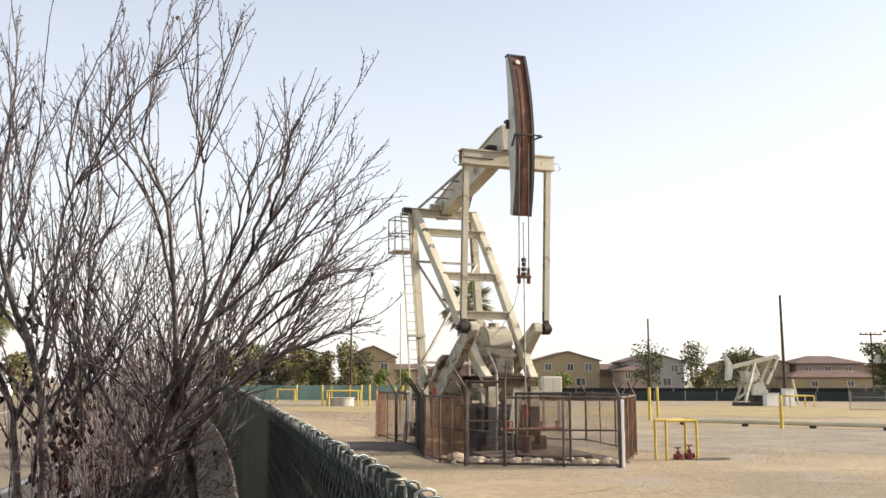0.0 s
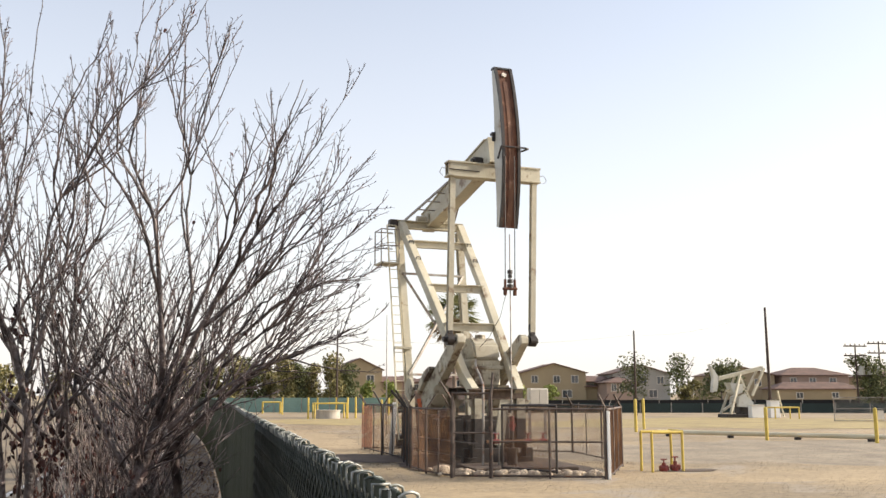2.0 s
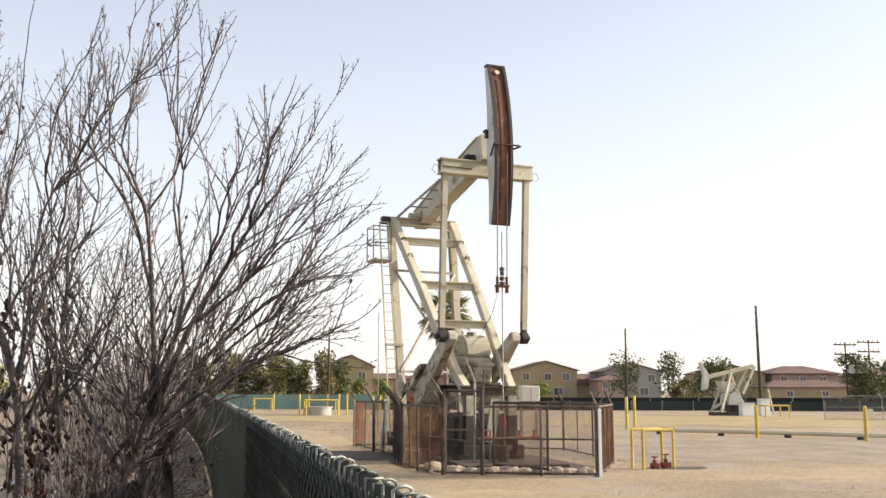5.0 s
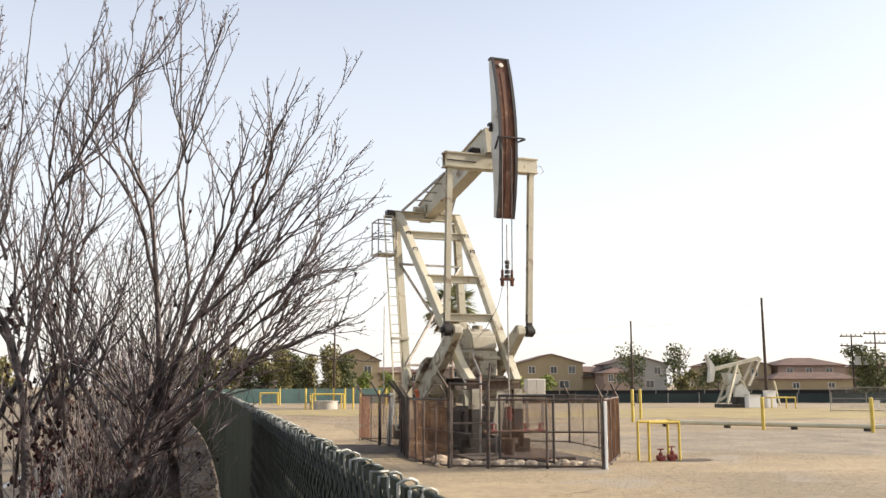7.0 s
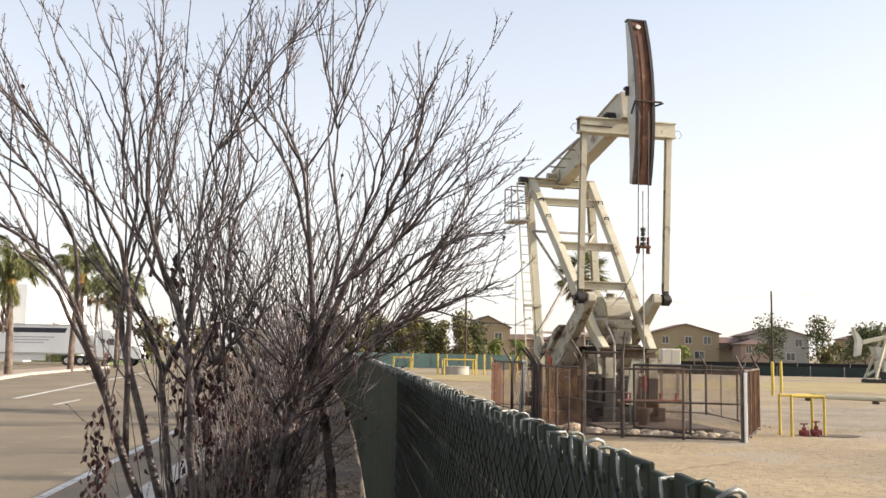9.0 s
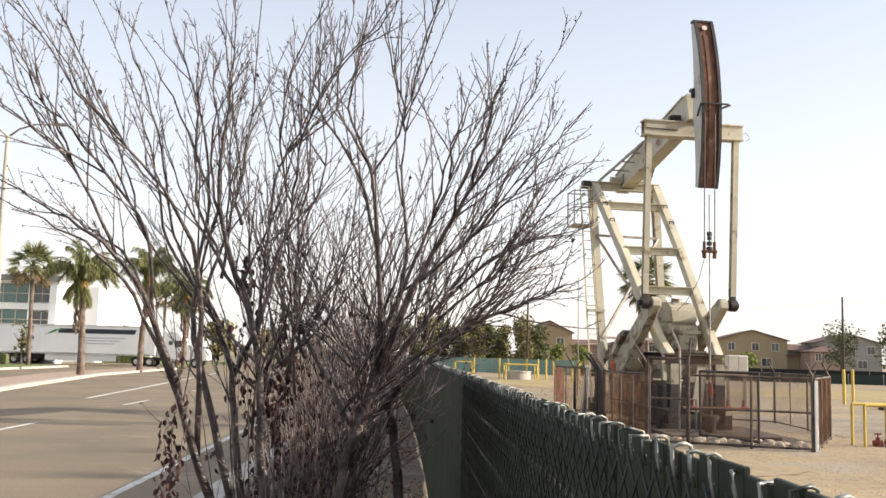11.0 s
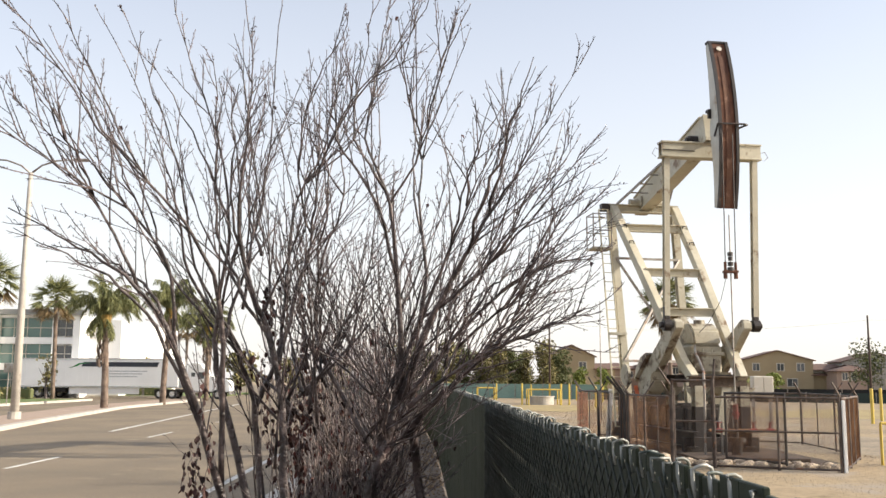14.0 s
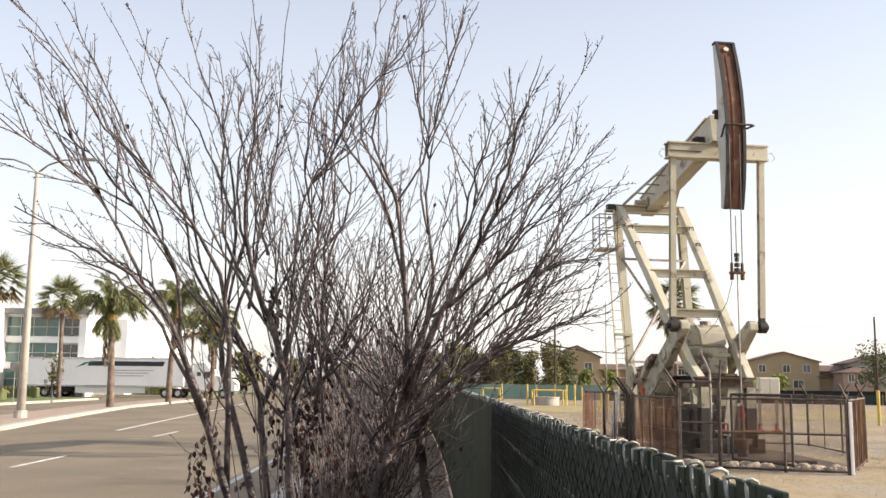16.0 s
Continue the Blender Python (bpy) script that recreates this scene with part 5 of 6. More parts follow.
def palm(x, y, h, kind, seed, label, boots=False, spread=2.6, skirt=False):
    ob = thing("palm_tree", pose(x, y, 0), label, "palm tree")
    r = random.Random(seed)
    tb = Tubes()
    bend = r.uniform(-0.4, 0.4)
    tb.add([Vector((bend * (k / 8) ** 2, 0, -0.15 + (h + 0.1) * k / 8)) for k in range(9)], 0.25 if kind == "feather" else 0.19, 0.17, 10)
    mesh_part("trunk", tb.v, tb.f, PALM_TRUNK, ob, "", True)
    top = Vector((bend, 0, h))
    if boots:
        bm = B()
        rod(bm, top + Vector((0.12, -0.05, -0.75)), top + Vector((0.08, 0, 0.1)), 0.27, 12, 0.40)
        part("boots", bm, CROWN_SHAFT, ob, "orange-brown old frond bases")
        tb = Tubes()
        for _ in range(70):
            a, z = r.uniform(0, 6.283), -r.uniform(0.9, 3.4)
            p = top + Vector((math.cos(a) * 0.24, math.sin(a) * 0.24, z))
            tb.add([p, p + Vector((math.cos(a) * 0.14, math.sin(a) * 0.14, 0.45))], 0.09, 0.03, 4)
        tagged(mesh_part("frond_stub_mass", tb.v, tb.f, PALM_TRUNK, ob, "shaggy brown frond stubs"), kind="stuff")
    vs, fs, dv, df = [], [], [], []

    def quad(p, q, w, dry):
        a, b = (dv, df) if dry else (vs, fs)
        s = (q - p).cross(Vector((r.gauss(0, 1), r.gauss(0, 1), r.gauss(0, 1)))).normalized() * w
        k = len(a)
        a += [p - s, p + s, q]
        b.append((k, k + 1, k + 2))

    for k in range(92 if kind == "feather" else 78):
        az, el = r.uniform(0, 6.283), r.uniform(-0.95, 1.45)
        if kind == "feather":
            el = r.uniform(0.7, 1.52) if k % 5 else r.uniform(-1.2, -0.2)
        dry = (kind == "fan" and el < -0.25)
        d = Vector((math.cos(az) * math.cos(el), math.sin(az) * math.cos(el), math.sin(el)))
        if kind == "feather":
            pts, way = [top + Vector((0, 0, 0.2))], d
            for i in range(9):
                way = (way + Vector((0, 0, -0.07 - 0.045 * i))).normalized()
                pts.append(pts[-1] + way * spread / 6.2 * (0.6 if el < 0 else 1.0))
            for i in range(1, 10):
                quad(pts[i - 1], pts[i], 0.03, False)
                for _ in range(14):
                    c = pts[i - 1].lerp(pts[i], r.random())
                    side = Vector((r.gauss(0, 0.5), r.gauss(0, 0.5), -0.9)).normalized()
                    quad(c, c + (side * 0.75 + way * 0.3) * 0.75 * (1 - 0.05 * i), 0.026, False)
        else:
            c = top + d * spread * 0.45
            quad(top, c, 0.04, dry)
            for j in range(15):
                a = (j - 7) / 7 * 1.25
                s = d.cross(Vector((0, 0, 1))).normalized()
                e = (d * math.cos(a) + s * math.sin(a) + Vector((0, 0, -0.35 - 0.25 * abs(a)))).normalized()
                quad(c, c + e * spread * 0.42, 0.055, dry)
    if skirt:
        for _ in range(520):
            a, z = r.uniform(0, 6.283), r.uniform(0.0, 3.0)
            rr = 0.95 + 0.3 * r.random() - 0.2 * z
            p = top + Vector((math.cos(a) * rr, math.sin(a) * rr, -z))
            quad(p, p + Vector((math.cos(a) * 0.15, math.sin(a) * 0.15, -0.9)), 0.09, True)
    tagged(mesh_part("frond_mass", vs, fs, PALM_GREEN, ob), kind="stuff")
    if df:
        tagged(mesh_part("dry_skirt", dv, df, PALM_DRY, ob, "dry hanging fronds"), kind="stuff")
    return ob


palm(-21.5, 63.0, 6.0, "feather", 1, "feathery palm with orange-brown frond bases", True, 2.0)
palm(-21.5, 76.7, 7.5, "feather", 2, "feathery palm on the street median", True, 2.0)
palm(-21.6, 92.0, 6.8, "feather", 7, "feathery palm on the street median", True, 2.2)
palm(-34.0, 86.0, 8.9, "fan", 3, "slim fan palm before the office building", False, 3.0)
palm(-34.0, 73.0, 9.2, "fan", 4, "slim fan palm on the lawn", False, 3.2)
palm(-36.0, 140.0, 9.5, "fan", 5, "far fan palm behind the white wall", False, 3.6)
palm(-33.0, 142.0, 9.0, "fan", 6, "far fan palm behind the white wall", False, 3.6)
palm(21.0, 82.5, 8.9, "fan", 9, "shaggy palm with a skirt of dead fronds", False, 3.4, True)


# ---- houses ----
def house(x, y, w, d, eave, peak, wall, label, gable=True, turn=0.0, windows=(), wing=None):
    ob = thing("house", pose(x, y, 0, 0, 0, turn), label, "house", "houses beyond the field")
    bm = B()
    box(bm, -w / 2, w / 2, 0, d, -0.3, eave)
    if gable:
        prism(bm, [(-w / 2, 0), (w / 2, 0), (0, peak - eave)], (1, 0, 0), (0, 0, 1), (0, 1, 0), (0, d / 2, eave), d)
    part("wall", bm, wall, ob, "plain stucco wall")
    bm = B()
    o = 0.45
    if gable:
        for s in (-1, 1):
            run = math.hypot(w / 2, peak - eave)
            k = (run + o) / run
            p = Vector((0, 0, peak + 0.08))
            q = Vector((s * w / 2 * k, 0, peak + 0.08 - (peak - eave) * k))
            bar(bm, p + Vector((0, d / 2, 0)), q + Vector((0, d / 2, 0)), d + 2 * o, 0.16, up=Vector((s * (peak - eave), 0, w / 2)).normalized())
    else:
        a = [bm.verts.new(v) for v in ((-w / 2 - o, -o, eave), (w / 2 + o, -o, eave), (w / 2 + o, d + o, eave), (-w / 2 - o, d + o, eave))]
        c = [bm.verts.new(v) for v in ((-w / 2 + d * 0.42, d / 2, peak), (w / 2 - d * 0.42, d / 2, peak))]
        b = [bm.verts.new(v.co - Vector((0, 0, 0.18))) for v in a]
        for f in ((a[0], a[1], c[1], c[0]), (a[1], a[2], c[1]), (a[2], a[3], c[0], c[1]), (a[3], a[0], c[0]), (b[3], b[2], b[1], b[0])):
            bm.faces.new(f)
        for i in range(4):
            bm.faces.new((b[i], b[(i + 1) % 4], a[(i + 1) % 4], a[i]))
        bmesh.ops.recalc_face_normals(bm, faces=bm.faces)
    part("roof", bm, ROOF_TILE, ob, "brown tiled roof")
    for wx, wz, ww, wh in windows:
        bm = B()
        for bx0, bx1, bz0, bz1 in ((-ww / 2 - 0.12, -ww / 2, -wh / 2 - 0.12, wh / 2 + 0.12), (ww / 2, ww / 2 + 0.12, -wh / 2 - 0.12, wh / 2 + 0.12), (-ww / 2, ww / 2, wh / 2, wh / 2 + 0.12), (-ww / 2, ww / 2, -wh / 2 - 0.12, -wh / 2), (-0.04, 0.04, -wh / 2, wh / 2)):
            box(bm, wx + bx0, wx + bx1, -0.1, 0.02, wz + bz0, wz + bz1)
        win = part("window", bm, TRIM_WHITE, ob, "white framed window")
        part("pane", box(B(), wx - ww / 2, wx + ww / 2, -0.03, 0.01, wz - wh / 2, wz + wh / 2), PANE, win)
    if wing:
        wx0, wx1, we, wp = wing
        part("wing_wall", box(B(), wx0, wx1, 0.8, d - 1, -0.3, we), wall, ob)
        bm = B()
        for s in (-1, 1):
            p, q = Vector(((wx0 + wx1) / 2, d / 2, wp)), Vector(((wx0 + wx1) / 2, d / 2 + s * (d / 2 + 0.2), we))
            bar(bm, p, q, abs(wx1 - wx0) + 0.7, 0.16, up=Vector((0, s * 0.4, 1)).normalized())
        part("wing_roof", bm, ROOF_TILE, ob, "lower tiled roof")
    return ob


WIN2 = ((-2.2, 5.0, 1.2, 1.4), (2.2, 5.0, 1.4, 1.5), (-2.0, 2.0, 1.3, 1.6), (1.6, 2.0, 1.6, 1.4))
house(28.4, 189, 9.2, 12, 6.9, 9.1, STUCCO_TAN, "two-storey tan stucco house with a gable", True, 0, WIN2, (4.6, 8.8, 4.4, 5.6))
house(39.5, 196, 9.0, 10, 4.6, 5.9, STUCCO_PINK, "low pinkish stucco house behind the field", False, 0, ((-2, 3.4, 1.2, 1.2), (2, 3.4, 1.2, 1.2)))
house(48.0, 192, 8.5, 10, 5.3, 6.8, STUCCO_PINK, "pinkish stucco house with a tiled roof", False, 0, ((-2, 4.2, 1.2, 1.2), (2, 4.2, 1.2, 1.2)))
house(66.5, 180, 13.0, 11, 6.2, 8.0, STUCCO_TAN, "two-storey tan stucco house with a tiled roof", True, -8, ((-4, 4.9, 1.2, 1.3), (0.5, 4.9, 1.2, 1.3), (4.2, 4.9, 1.3, 1.4), (-3, 2.0, 1.4, 1.4), (2.6, 2.0, 1.8, 1.4)), (6.4, 9.6, 3.4, 4.6))
house(84.5, 178, 12.0, 11, 6.0, 7.7, STUCCO_GREY, "two-storey pale grey house with a tiled roof", True, -8, ((-4, 4.7, 1.2, 1.3), (0.5, 4.7, 1.2, 1.3), (4.0, 4.7, 1.3, 1.4), (2.4, 2.0, 1.6, 1.4)), (-11.5, -6.2, 4.4, 5.6))
house(77.5, 172, 6.0, 8, 4.2, 5.4, STUCCO_PINK, "small pinkish house wing with tiled roof", False, -8, ((-1.6, 3.2, 0.9, 1.3), (0, 3.2, 0.9, 1.3), (1.6, 3.2, 0.9, 1.3)))
house(104.0, 172, 13.0, 11, 5.6, 7.2, STUCCO_TAN, "two-storey tan house behind the second pump jack", True, -10, ((-3, 4.2, 1.2, 1.3), (3, 4.2, 1.2, 1.3)))
house(118.5, 169, 14.0, 11, 5.7, 7.3, STUCCO_PINK, "two-storey pinkish house with a hipped tiled roof", False, -10, ((-4.6, 4.4, 1.2, 1.3), (-0.6, 4.4, 1.2, 1.3), (3.6, 4.4, 1.3, 1.3), (-3.6, 1.9, 1.4, 1.4), (2, 1.9, 1.4, 1.4)))
house(113.0, 160, 17.0, 7, 2.9, 4.2, STUCCO_TAN, "low tan garage row with a tiled roof", False, -10, ((-4, 1.6, 1.2, 1.0), (3, 1.6, 1.2, 1.0)))
house(136.0, 165, 12.0, 11, 5.4, 7.0, STUCCO_TAN, "two-storey tan house at the field's end", False, -10, ((-3, 4.2, 1.2, 1.3), (3, 4.2, 1.2, 1.3)))
house(16.0, 205, 10.0, 11, 6.0, 7.8, STUCCO_TAN, "tan house behind the boundary trees", True, 0, WIN2)


# ---- far fences, poles, field fittings ----
def screen_fence(pts, h, mat, label, step=3.0):
    ob = thing("screen_fence", pose(0, 0, 0), label, "fence")
    for (xa, ya), (xb, yb) in zip(pts, pts[1:]):
        length = math.hypot(xb - xa, yb - ya)
        n = max(1, int(length / step))
        for i in range(n):
            p = Vector((xa + (xb - xa) * i / n, ya + (yb - ya) * i / n, 0))
            q = Vector((xa + (xb - xa) * (i + 1) / n, ya + (yb - ya) * (i + 1) / n, 0))
            bm = B()
            bar(bm, p.lerp(q, 0.5) + Vector((0, 0, 0.04)), p.lerp(q, 0.5) + Vector((0, 0, h)), (q - p).length - 0.06, 0.02, up=(q - p).cross(Vector((0, 0, 1))).normalized())
            part("panel", bm, mat, ob)
            bm = B()
            rod(bm, p + Vector((0, -0.05, -0.1)), p + Vector((0, -0.05, h + 0.06)), 0.045, 6)
            part("post", bm, PIPE_GREY, ob)
    return ob


screen_fence([(-9, 112), (6.5, 106), (18, 100)], 1.62, SCREEN_GREEN, "green windscreen fence along the field's edge")
screen_fence([(18, 100), (34, 94), (52, 88), (75, 76)], 1.0, SCREEN_DARK, "dark green windscreen fence along the field's edge")
screen_fence([(30, 112), (58, 104), (95, 92)], 1.25, SCREEN_BLACK, "black screen fence before the houses", 5.0)


def pole(x, y, h, r, mat, label, arms=0, lean=0.0, name="utility_pole"):
    ob = thing(name, pose(x, y, 0), label, "pole")
    tb = Tubes()
    tb.add([Vector((0, 0, -0.2)), Vector((lean / 2, 0, h / 2)), Vector((lean, 0, h))], r, r * 0.65, 8)
    mesh_part("shaft", tb.v, tb.f, mat, ob, "", True)
    for k in range(arms):
        part("cross_arm", box(B(), lean - 1.5, lean + 1.5, -0.08, 0.08, h - 0.35 - 1.1 * k, h - 0.2 - 1.1 * k), TIMBER, ob)
        for u in (-1.3, -0.6, 0.6, 1.3):
            bm = B()
            rod(bm, (lean + u, 0, h - 0.2 - 1.1 * k), (lean + u, 0, h + 0.02 - 1.1 * k), 0.06, 6)
            part("insulator", bm, PIPE_GREY, ob)
    return ob


pole(8.75, 48.6, 6.1, 0.035, PIPE_GREY, "thin grey steel rod mast behind the pump")
pole(12.65, 100, 8.75, 0.13, TIMBER, "dark timber pole at the field's edge")
pole(36.5, 78, 7.6, 0.11, TIMBER, "dark timber pole standing on the field")
pole(48.6, 76, 9.75, 0.16, TIMBER, "tall dark timber pole beside the second pump jack", 0, -0.05)
pole(72.5, 95.5, 7.7, 0.13, TIMBER, "power pole with two cross arms", 2)
pole(75.3, 95.0, 8.0, 0.13, TIMBER, "power pole with two cross arms", 2)
pole(78.0, 150, 9.0, 0.1, PIPE_GREY, "slim grey street light pole")
tx = thing("transformer_rack", pose(74.0, 95.2, 4.1), "grey transformer rack hung between two power poles", "transformer")
for k in range(3):
    bm = B()
    rod(bm, (-1.0 + k, 0, 0), (-1.0 + k, 0, 1.0), 0.35, 10)
    part("transformer_can", bm, WHITE_STEEL, tx)
part("rack_beam", box(B(), -1.7, 1.4, -0.1, 0.1, -0.18, -0.02), TIMBER, tx)


def wire(name, a, b, sag, label):
    ob = thing(name, pose(0, 0, 0), label, "wire")
    tb = Tubes()
    a, b = Vector(a), Vector(b)
    tb.add([a.lerp(b, k / 14) - Vector((0, 0, sag * 4 * (k / 14) * (1 - k / 14))) for k in range(15)], 0.006, 0.006, 4)
    mesh_part("strand", tb.v, tb.f, DARK_PIPE, ob)


wire("overhead_wire", (12.65, 100, 8.2), (36.5, 78, 7.2), 0.9, "thin overhead wire between two poles")
wire("overhead_wire", (36.5, 78, 7.2), (47.7, 76, 9.2), 0.6, "thin overhead wire between two poles")


def bollard(x, y, h, r=0.08):
    ob = thing("bollard", pose(x, y, 0), "yellow painted steel bollard in the field", "bollard", "yellow bollards")
    bm = B()
    rod(bm, (0, 0, -0.1), (0, 0, h - 0.05), r, 10)
    rod(bm, (0, 0, h - 0.05), (0, 0, h), r, 10, r * 0.5)
    part("tube", bm, YELLOW, ob, "", False)


for x, y, h in ((21.62, 46.25, 1.72), (23.77, 49.81, 1.72), (23.2, 36.6, 1.42), (26.0, 33.2, 1.42), (6.75, 96.3, 1.7), (7.58, 78.2, 1.75), (10.5, 83.3, 1.75), (10.95, 79.2, 1.75), (11.6, 79.0, 1.75), (15.0, 97.0, 1.7), (16.4, 90.0, 1.7), (12.4, 71.0, 1.6), (9.0, 84.5, 1.7)):
    bollard(x, y, h)


def pipe_frame(x, y, w, d, h, turn, mat, label, r=0.045):
    ob = thing("pipe_barrier", pose(x, y, 0, 0, 0, turn), label, "barrier")
    corners = [(0, 0), (w, 0), (w, d), (0, d)]
    for (a, b) in corners:
        bm = B()
        rod(bm, (a, b, -0.1), (a, b, h), r, 10)
        part("leg", bm, mat, ob)
    for (p, q) in zip(corners, corners[1:] + corners[:1]):
        if p[1] == q[1] or d > 0.9:
            bm = B()
            rod(bm, (*p, h), (*q, h), r, 10)
            part("rail", bm, mat, ob)
    return ob


pipe_frame(10.98, 22.5, 0.93, 0.5, 1.0, 8, YELLOW, "yellow pipe barrier guarding two red valves", 0.036)
pipe_frame(8.1, 78.0, 2.6, 1.6, 1.25, 0, YELLOW, "yellow pipe barrier round a concrete well cap", 0.06)
pipe_frame(5.0, 99.5, 1.8, 1.2, 1.2, 0, YELLOW, "yellow pipe barrier at the field's edge", 0.07)
pipe_frame(42.6, 66.0, 2.1, 1.2, 0.9, 0, YELLOW, "yellow pipe barrier by the second pump jack", 0.06)
for x, y, s in ((11.42, 22.75, 0.72), (11.72, 22.72, 0.86)):
    ob = thing("valve", pose(x, y, 0), "red gate valve on a buried pipe", "valve")
    bm = B()
    rod(bm, (0, 0, -0.05), (0, 0, 0.14 * s), 0.10, 10)
    rod(bm, (0, 0, 0.14 * s), (0, 0, 0.30 * s), 0.055, 10)
    part("body", bm, RED_VALVE, ob)
    bm = B()
    rod(bm, (-0.15 * s, 0, 0.12 * s), (0.15 * s, 0, 0.12 * s), 0.07, 10)
    part("flange", bm, RED_VALVE, ob)
    bm = B()
    rod(bm, (0, 0, 0.3 * s), (0, 0, 0.42 * s), 0.02, 6)
    rod(bm, (-0.09, 0, 0.42 * s), (0.09, 0, 0.42 * s), 0.018, 6)
    part("handle", bm, RED_VALVE, ob)
well_cap = thing("well_cap", pose(9.35, 79.4, 0), "low round pale concrete well cap", "well")
bm = B()
rod(bm, (0, 0, -0.1), (0, 0, 0.62), 1.02, 28)
part("ring", bm, CONCRETE, well_cap)
bm = B()
rod(bm, (0, 0, 0.62), (0, 0, 0.7), 1.1, 28)
part("lid", bm, CONCRETE, well_cap)
flow = thing("flow_line", pose(0, 0, 0), "long pale yellow flow line on low supports", "pipe")
bm = B()
rod(bm, (12.2, 23.2, 0.98), (12.35, 24.2, 0.98), 0.05, 10)
part("stub", bm, YELLOW, flow)
bm = B()
rod(bm, (20.6, 41.6, 0.2), (27.2, 33.6, 0.2), 0.1, 12)
rod(bm, (27.2, 33.6, 0.2), (36.0, 22.5, 0.2), 0.1, 12)
part("main_pipe", bm, PALE_YELLOW, flow)
for k in range(5):
    bm = B()
    f = 0.04 + k * 0.23
    x, y = 20.6 + 8.2 * f, 41.6 - 10 * f
    box(bm, x - 0.12, x + 0.12, y - 0.1, y + 0.1, -0.05, 0.12, 0.02)
    part("support", bm, OILY, flow, "dark timber support")
cabinet = thing("electric_cabinet", pose(13.5, 38.3, 0), "pale grey electric cabinet behind the pump", "cabinet")
part("body", box(B(), -0.42, 0.42, 0, 0.4, 1.4, 2.22, 0.03), TRIM_WHITE, cabinet)
for s in (-0.35, 0.35):
    part("leg", box(B(), s - 0.05, s + 0.05, 0.2, 0.3, -0.05, 1.4), PIPE_GREY, cabinet)
part("door", box(B(), -0.39, -0.01, -0.03, 0.0, 1.44, 2.18, 0.008), TRIM_WHITE, cabinet)
part("door", box(B(), 0.01, 0.39, -0.03, 0.0, 1.44, 2.18, 0.008), TRIM_WHITE, cabinet)

# second pump jack, far off
jack = thing("pump_jack", pose(43.4, 72.0, 0, 0, 0, 0), "distant cream pump jack with its head lowered", "pump jack")
bm = B()
bar(bm, (-2.3, 0, 3.2), (2.0, 0, 4.15), 0.3, 0.4, up=(0, 1, 0))
part("walking_beam", bm, CREAM, jack)
bm = B()
prism(bm, [(-2.85, 2.1), (-2.7, 3.3), (-3.0, 4.4), (-2.55, 3.9), (-2.2, 3.3), (-2.4, 2.2)], (1, 0, 0), (0, 0, 1), (0, 1, 0), (0, 0, 0), 0.4)
part("horse_head", bm, WHITE_STEEL, jack)
for p, q in (((-0.3, -0.4, 3.6), (-1.6, -0.8, 0.3)), ((-0.3, 0.4, 3.6), (-1.6, 0.8, 0.3)), ((-0.2, 0, 3.6), (1.2, 0, 0.3)), ((1.9, -0.5, 4.1), (0.6, -0.6, 1.8)), ((1.9, 0.5, 4.1), (0.6, 0.6, 1.8)), ((-1.5, 0, 2.2), (0.5, 0, 2.4)), ((-2.0, -0.3, 0.6), (0.2, -0.3, 1.9))):
    bm = B()
    bar(bm, p, q, 0.18, 0.18)
    part("leg", bm, CREAM, jack)
for s in (-0.6, 0.6):
    bm = B()
    prism(bm, [(-0.85, 0.9), (-0.7, 1.7), (-0.2, 1.95), (0.6, 1.25), (0.5, 0.85)], (1, 0, 0), (0, 0, 1), (0, 1, 0), (0, s, 0), 0.3)
    part("counterweight", bm, WHITE_STEEL, jack)
part("gearbox", box(B(), -0.5, 0.4, -0.4, 0.4, 0.3, 1.3, 0.05), OILY, jack)
bm = B()
prism(bm, [(-1.35, 2.9), (-0.1, 2.75), (-0.2, 2.1), (-0.75, 1.85), (-1.05, 2.0)], (1, 0, 0), (0, 0, 1), (0, 1, 0), (0, 0, 0), 0.9)
part("gear_case", bm, WHITE_STEEL, jack)
part("skid", box(B(), -1.9, 1.6, -0.8, 0.8, -0.05, 0.3, 0.03), OILY, jack)
for x, s in ((0.29, 0.78), (1.87, 0.58)):
    c2 = thing("control_box", pose(43.4 + x, 70.4, 0), "white control cabinet beside the far pump jack", "cabinet")
    part("body", box(B(), -0.75 * s, 0.75 * s, -0.3, 0.3, 0.0, 0.8 / s, 0.03), PLASTER_WHITE, c2)
    part("hood", box(B(), -0.8 * s, 0.8 * s, -0.36, 0.36, 0.8 / s, 0.8 / s + 0.06, 0.01), TRIM_WHITE, c2)


# ---- street side ----
lamp = thing("street_lamp", pose(-19.6, 45.1, 0), "tall double-armed grey street lamp on the median", "street lamp")
tb = Tubes()
tb.add([Vector((0, 0, -0.1)), Vector((0, 0, 6)), Vector((0, 0, 11.85))], 0.21, 0.11, 10)
mesh_part("pole", tb.v, tb.f, CONCRETE, lamp, "pale grey tapered pole", True)
for s in (-1, 1):
    tb = Tubes()
    tb.add([Vector((0, 0, 11.8)), Vector((s * 0.5, 0, 12.2)), Vector((s * 1.2, 0, 12.45)), Vector((s * 2.1, 0, 12.5))], 0.05, 0.04, 6)
    mesh_part("arm", tb.v, tb.f, PIPE_GREY, lamp, "", True)
    part("lamp_head", box(B(), s * 2.1 - 0.05, s * 2.1 + s * 0.7, -0.15, 0.15, 12.43, 12.55, 0.03), PIPE_GREY, lamp)
bm = B()
rod(bm, (0, 0, -0.05), (0, 0, 0.35), 0.3, 12)
part("base", bm, CONCRETE, lamp)

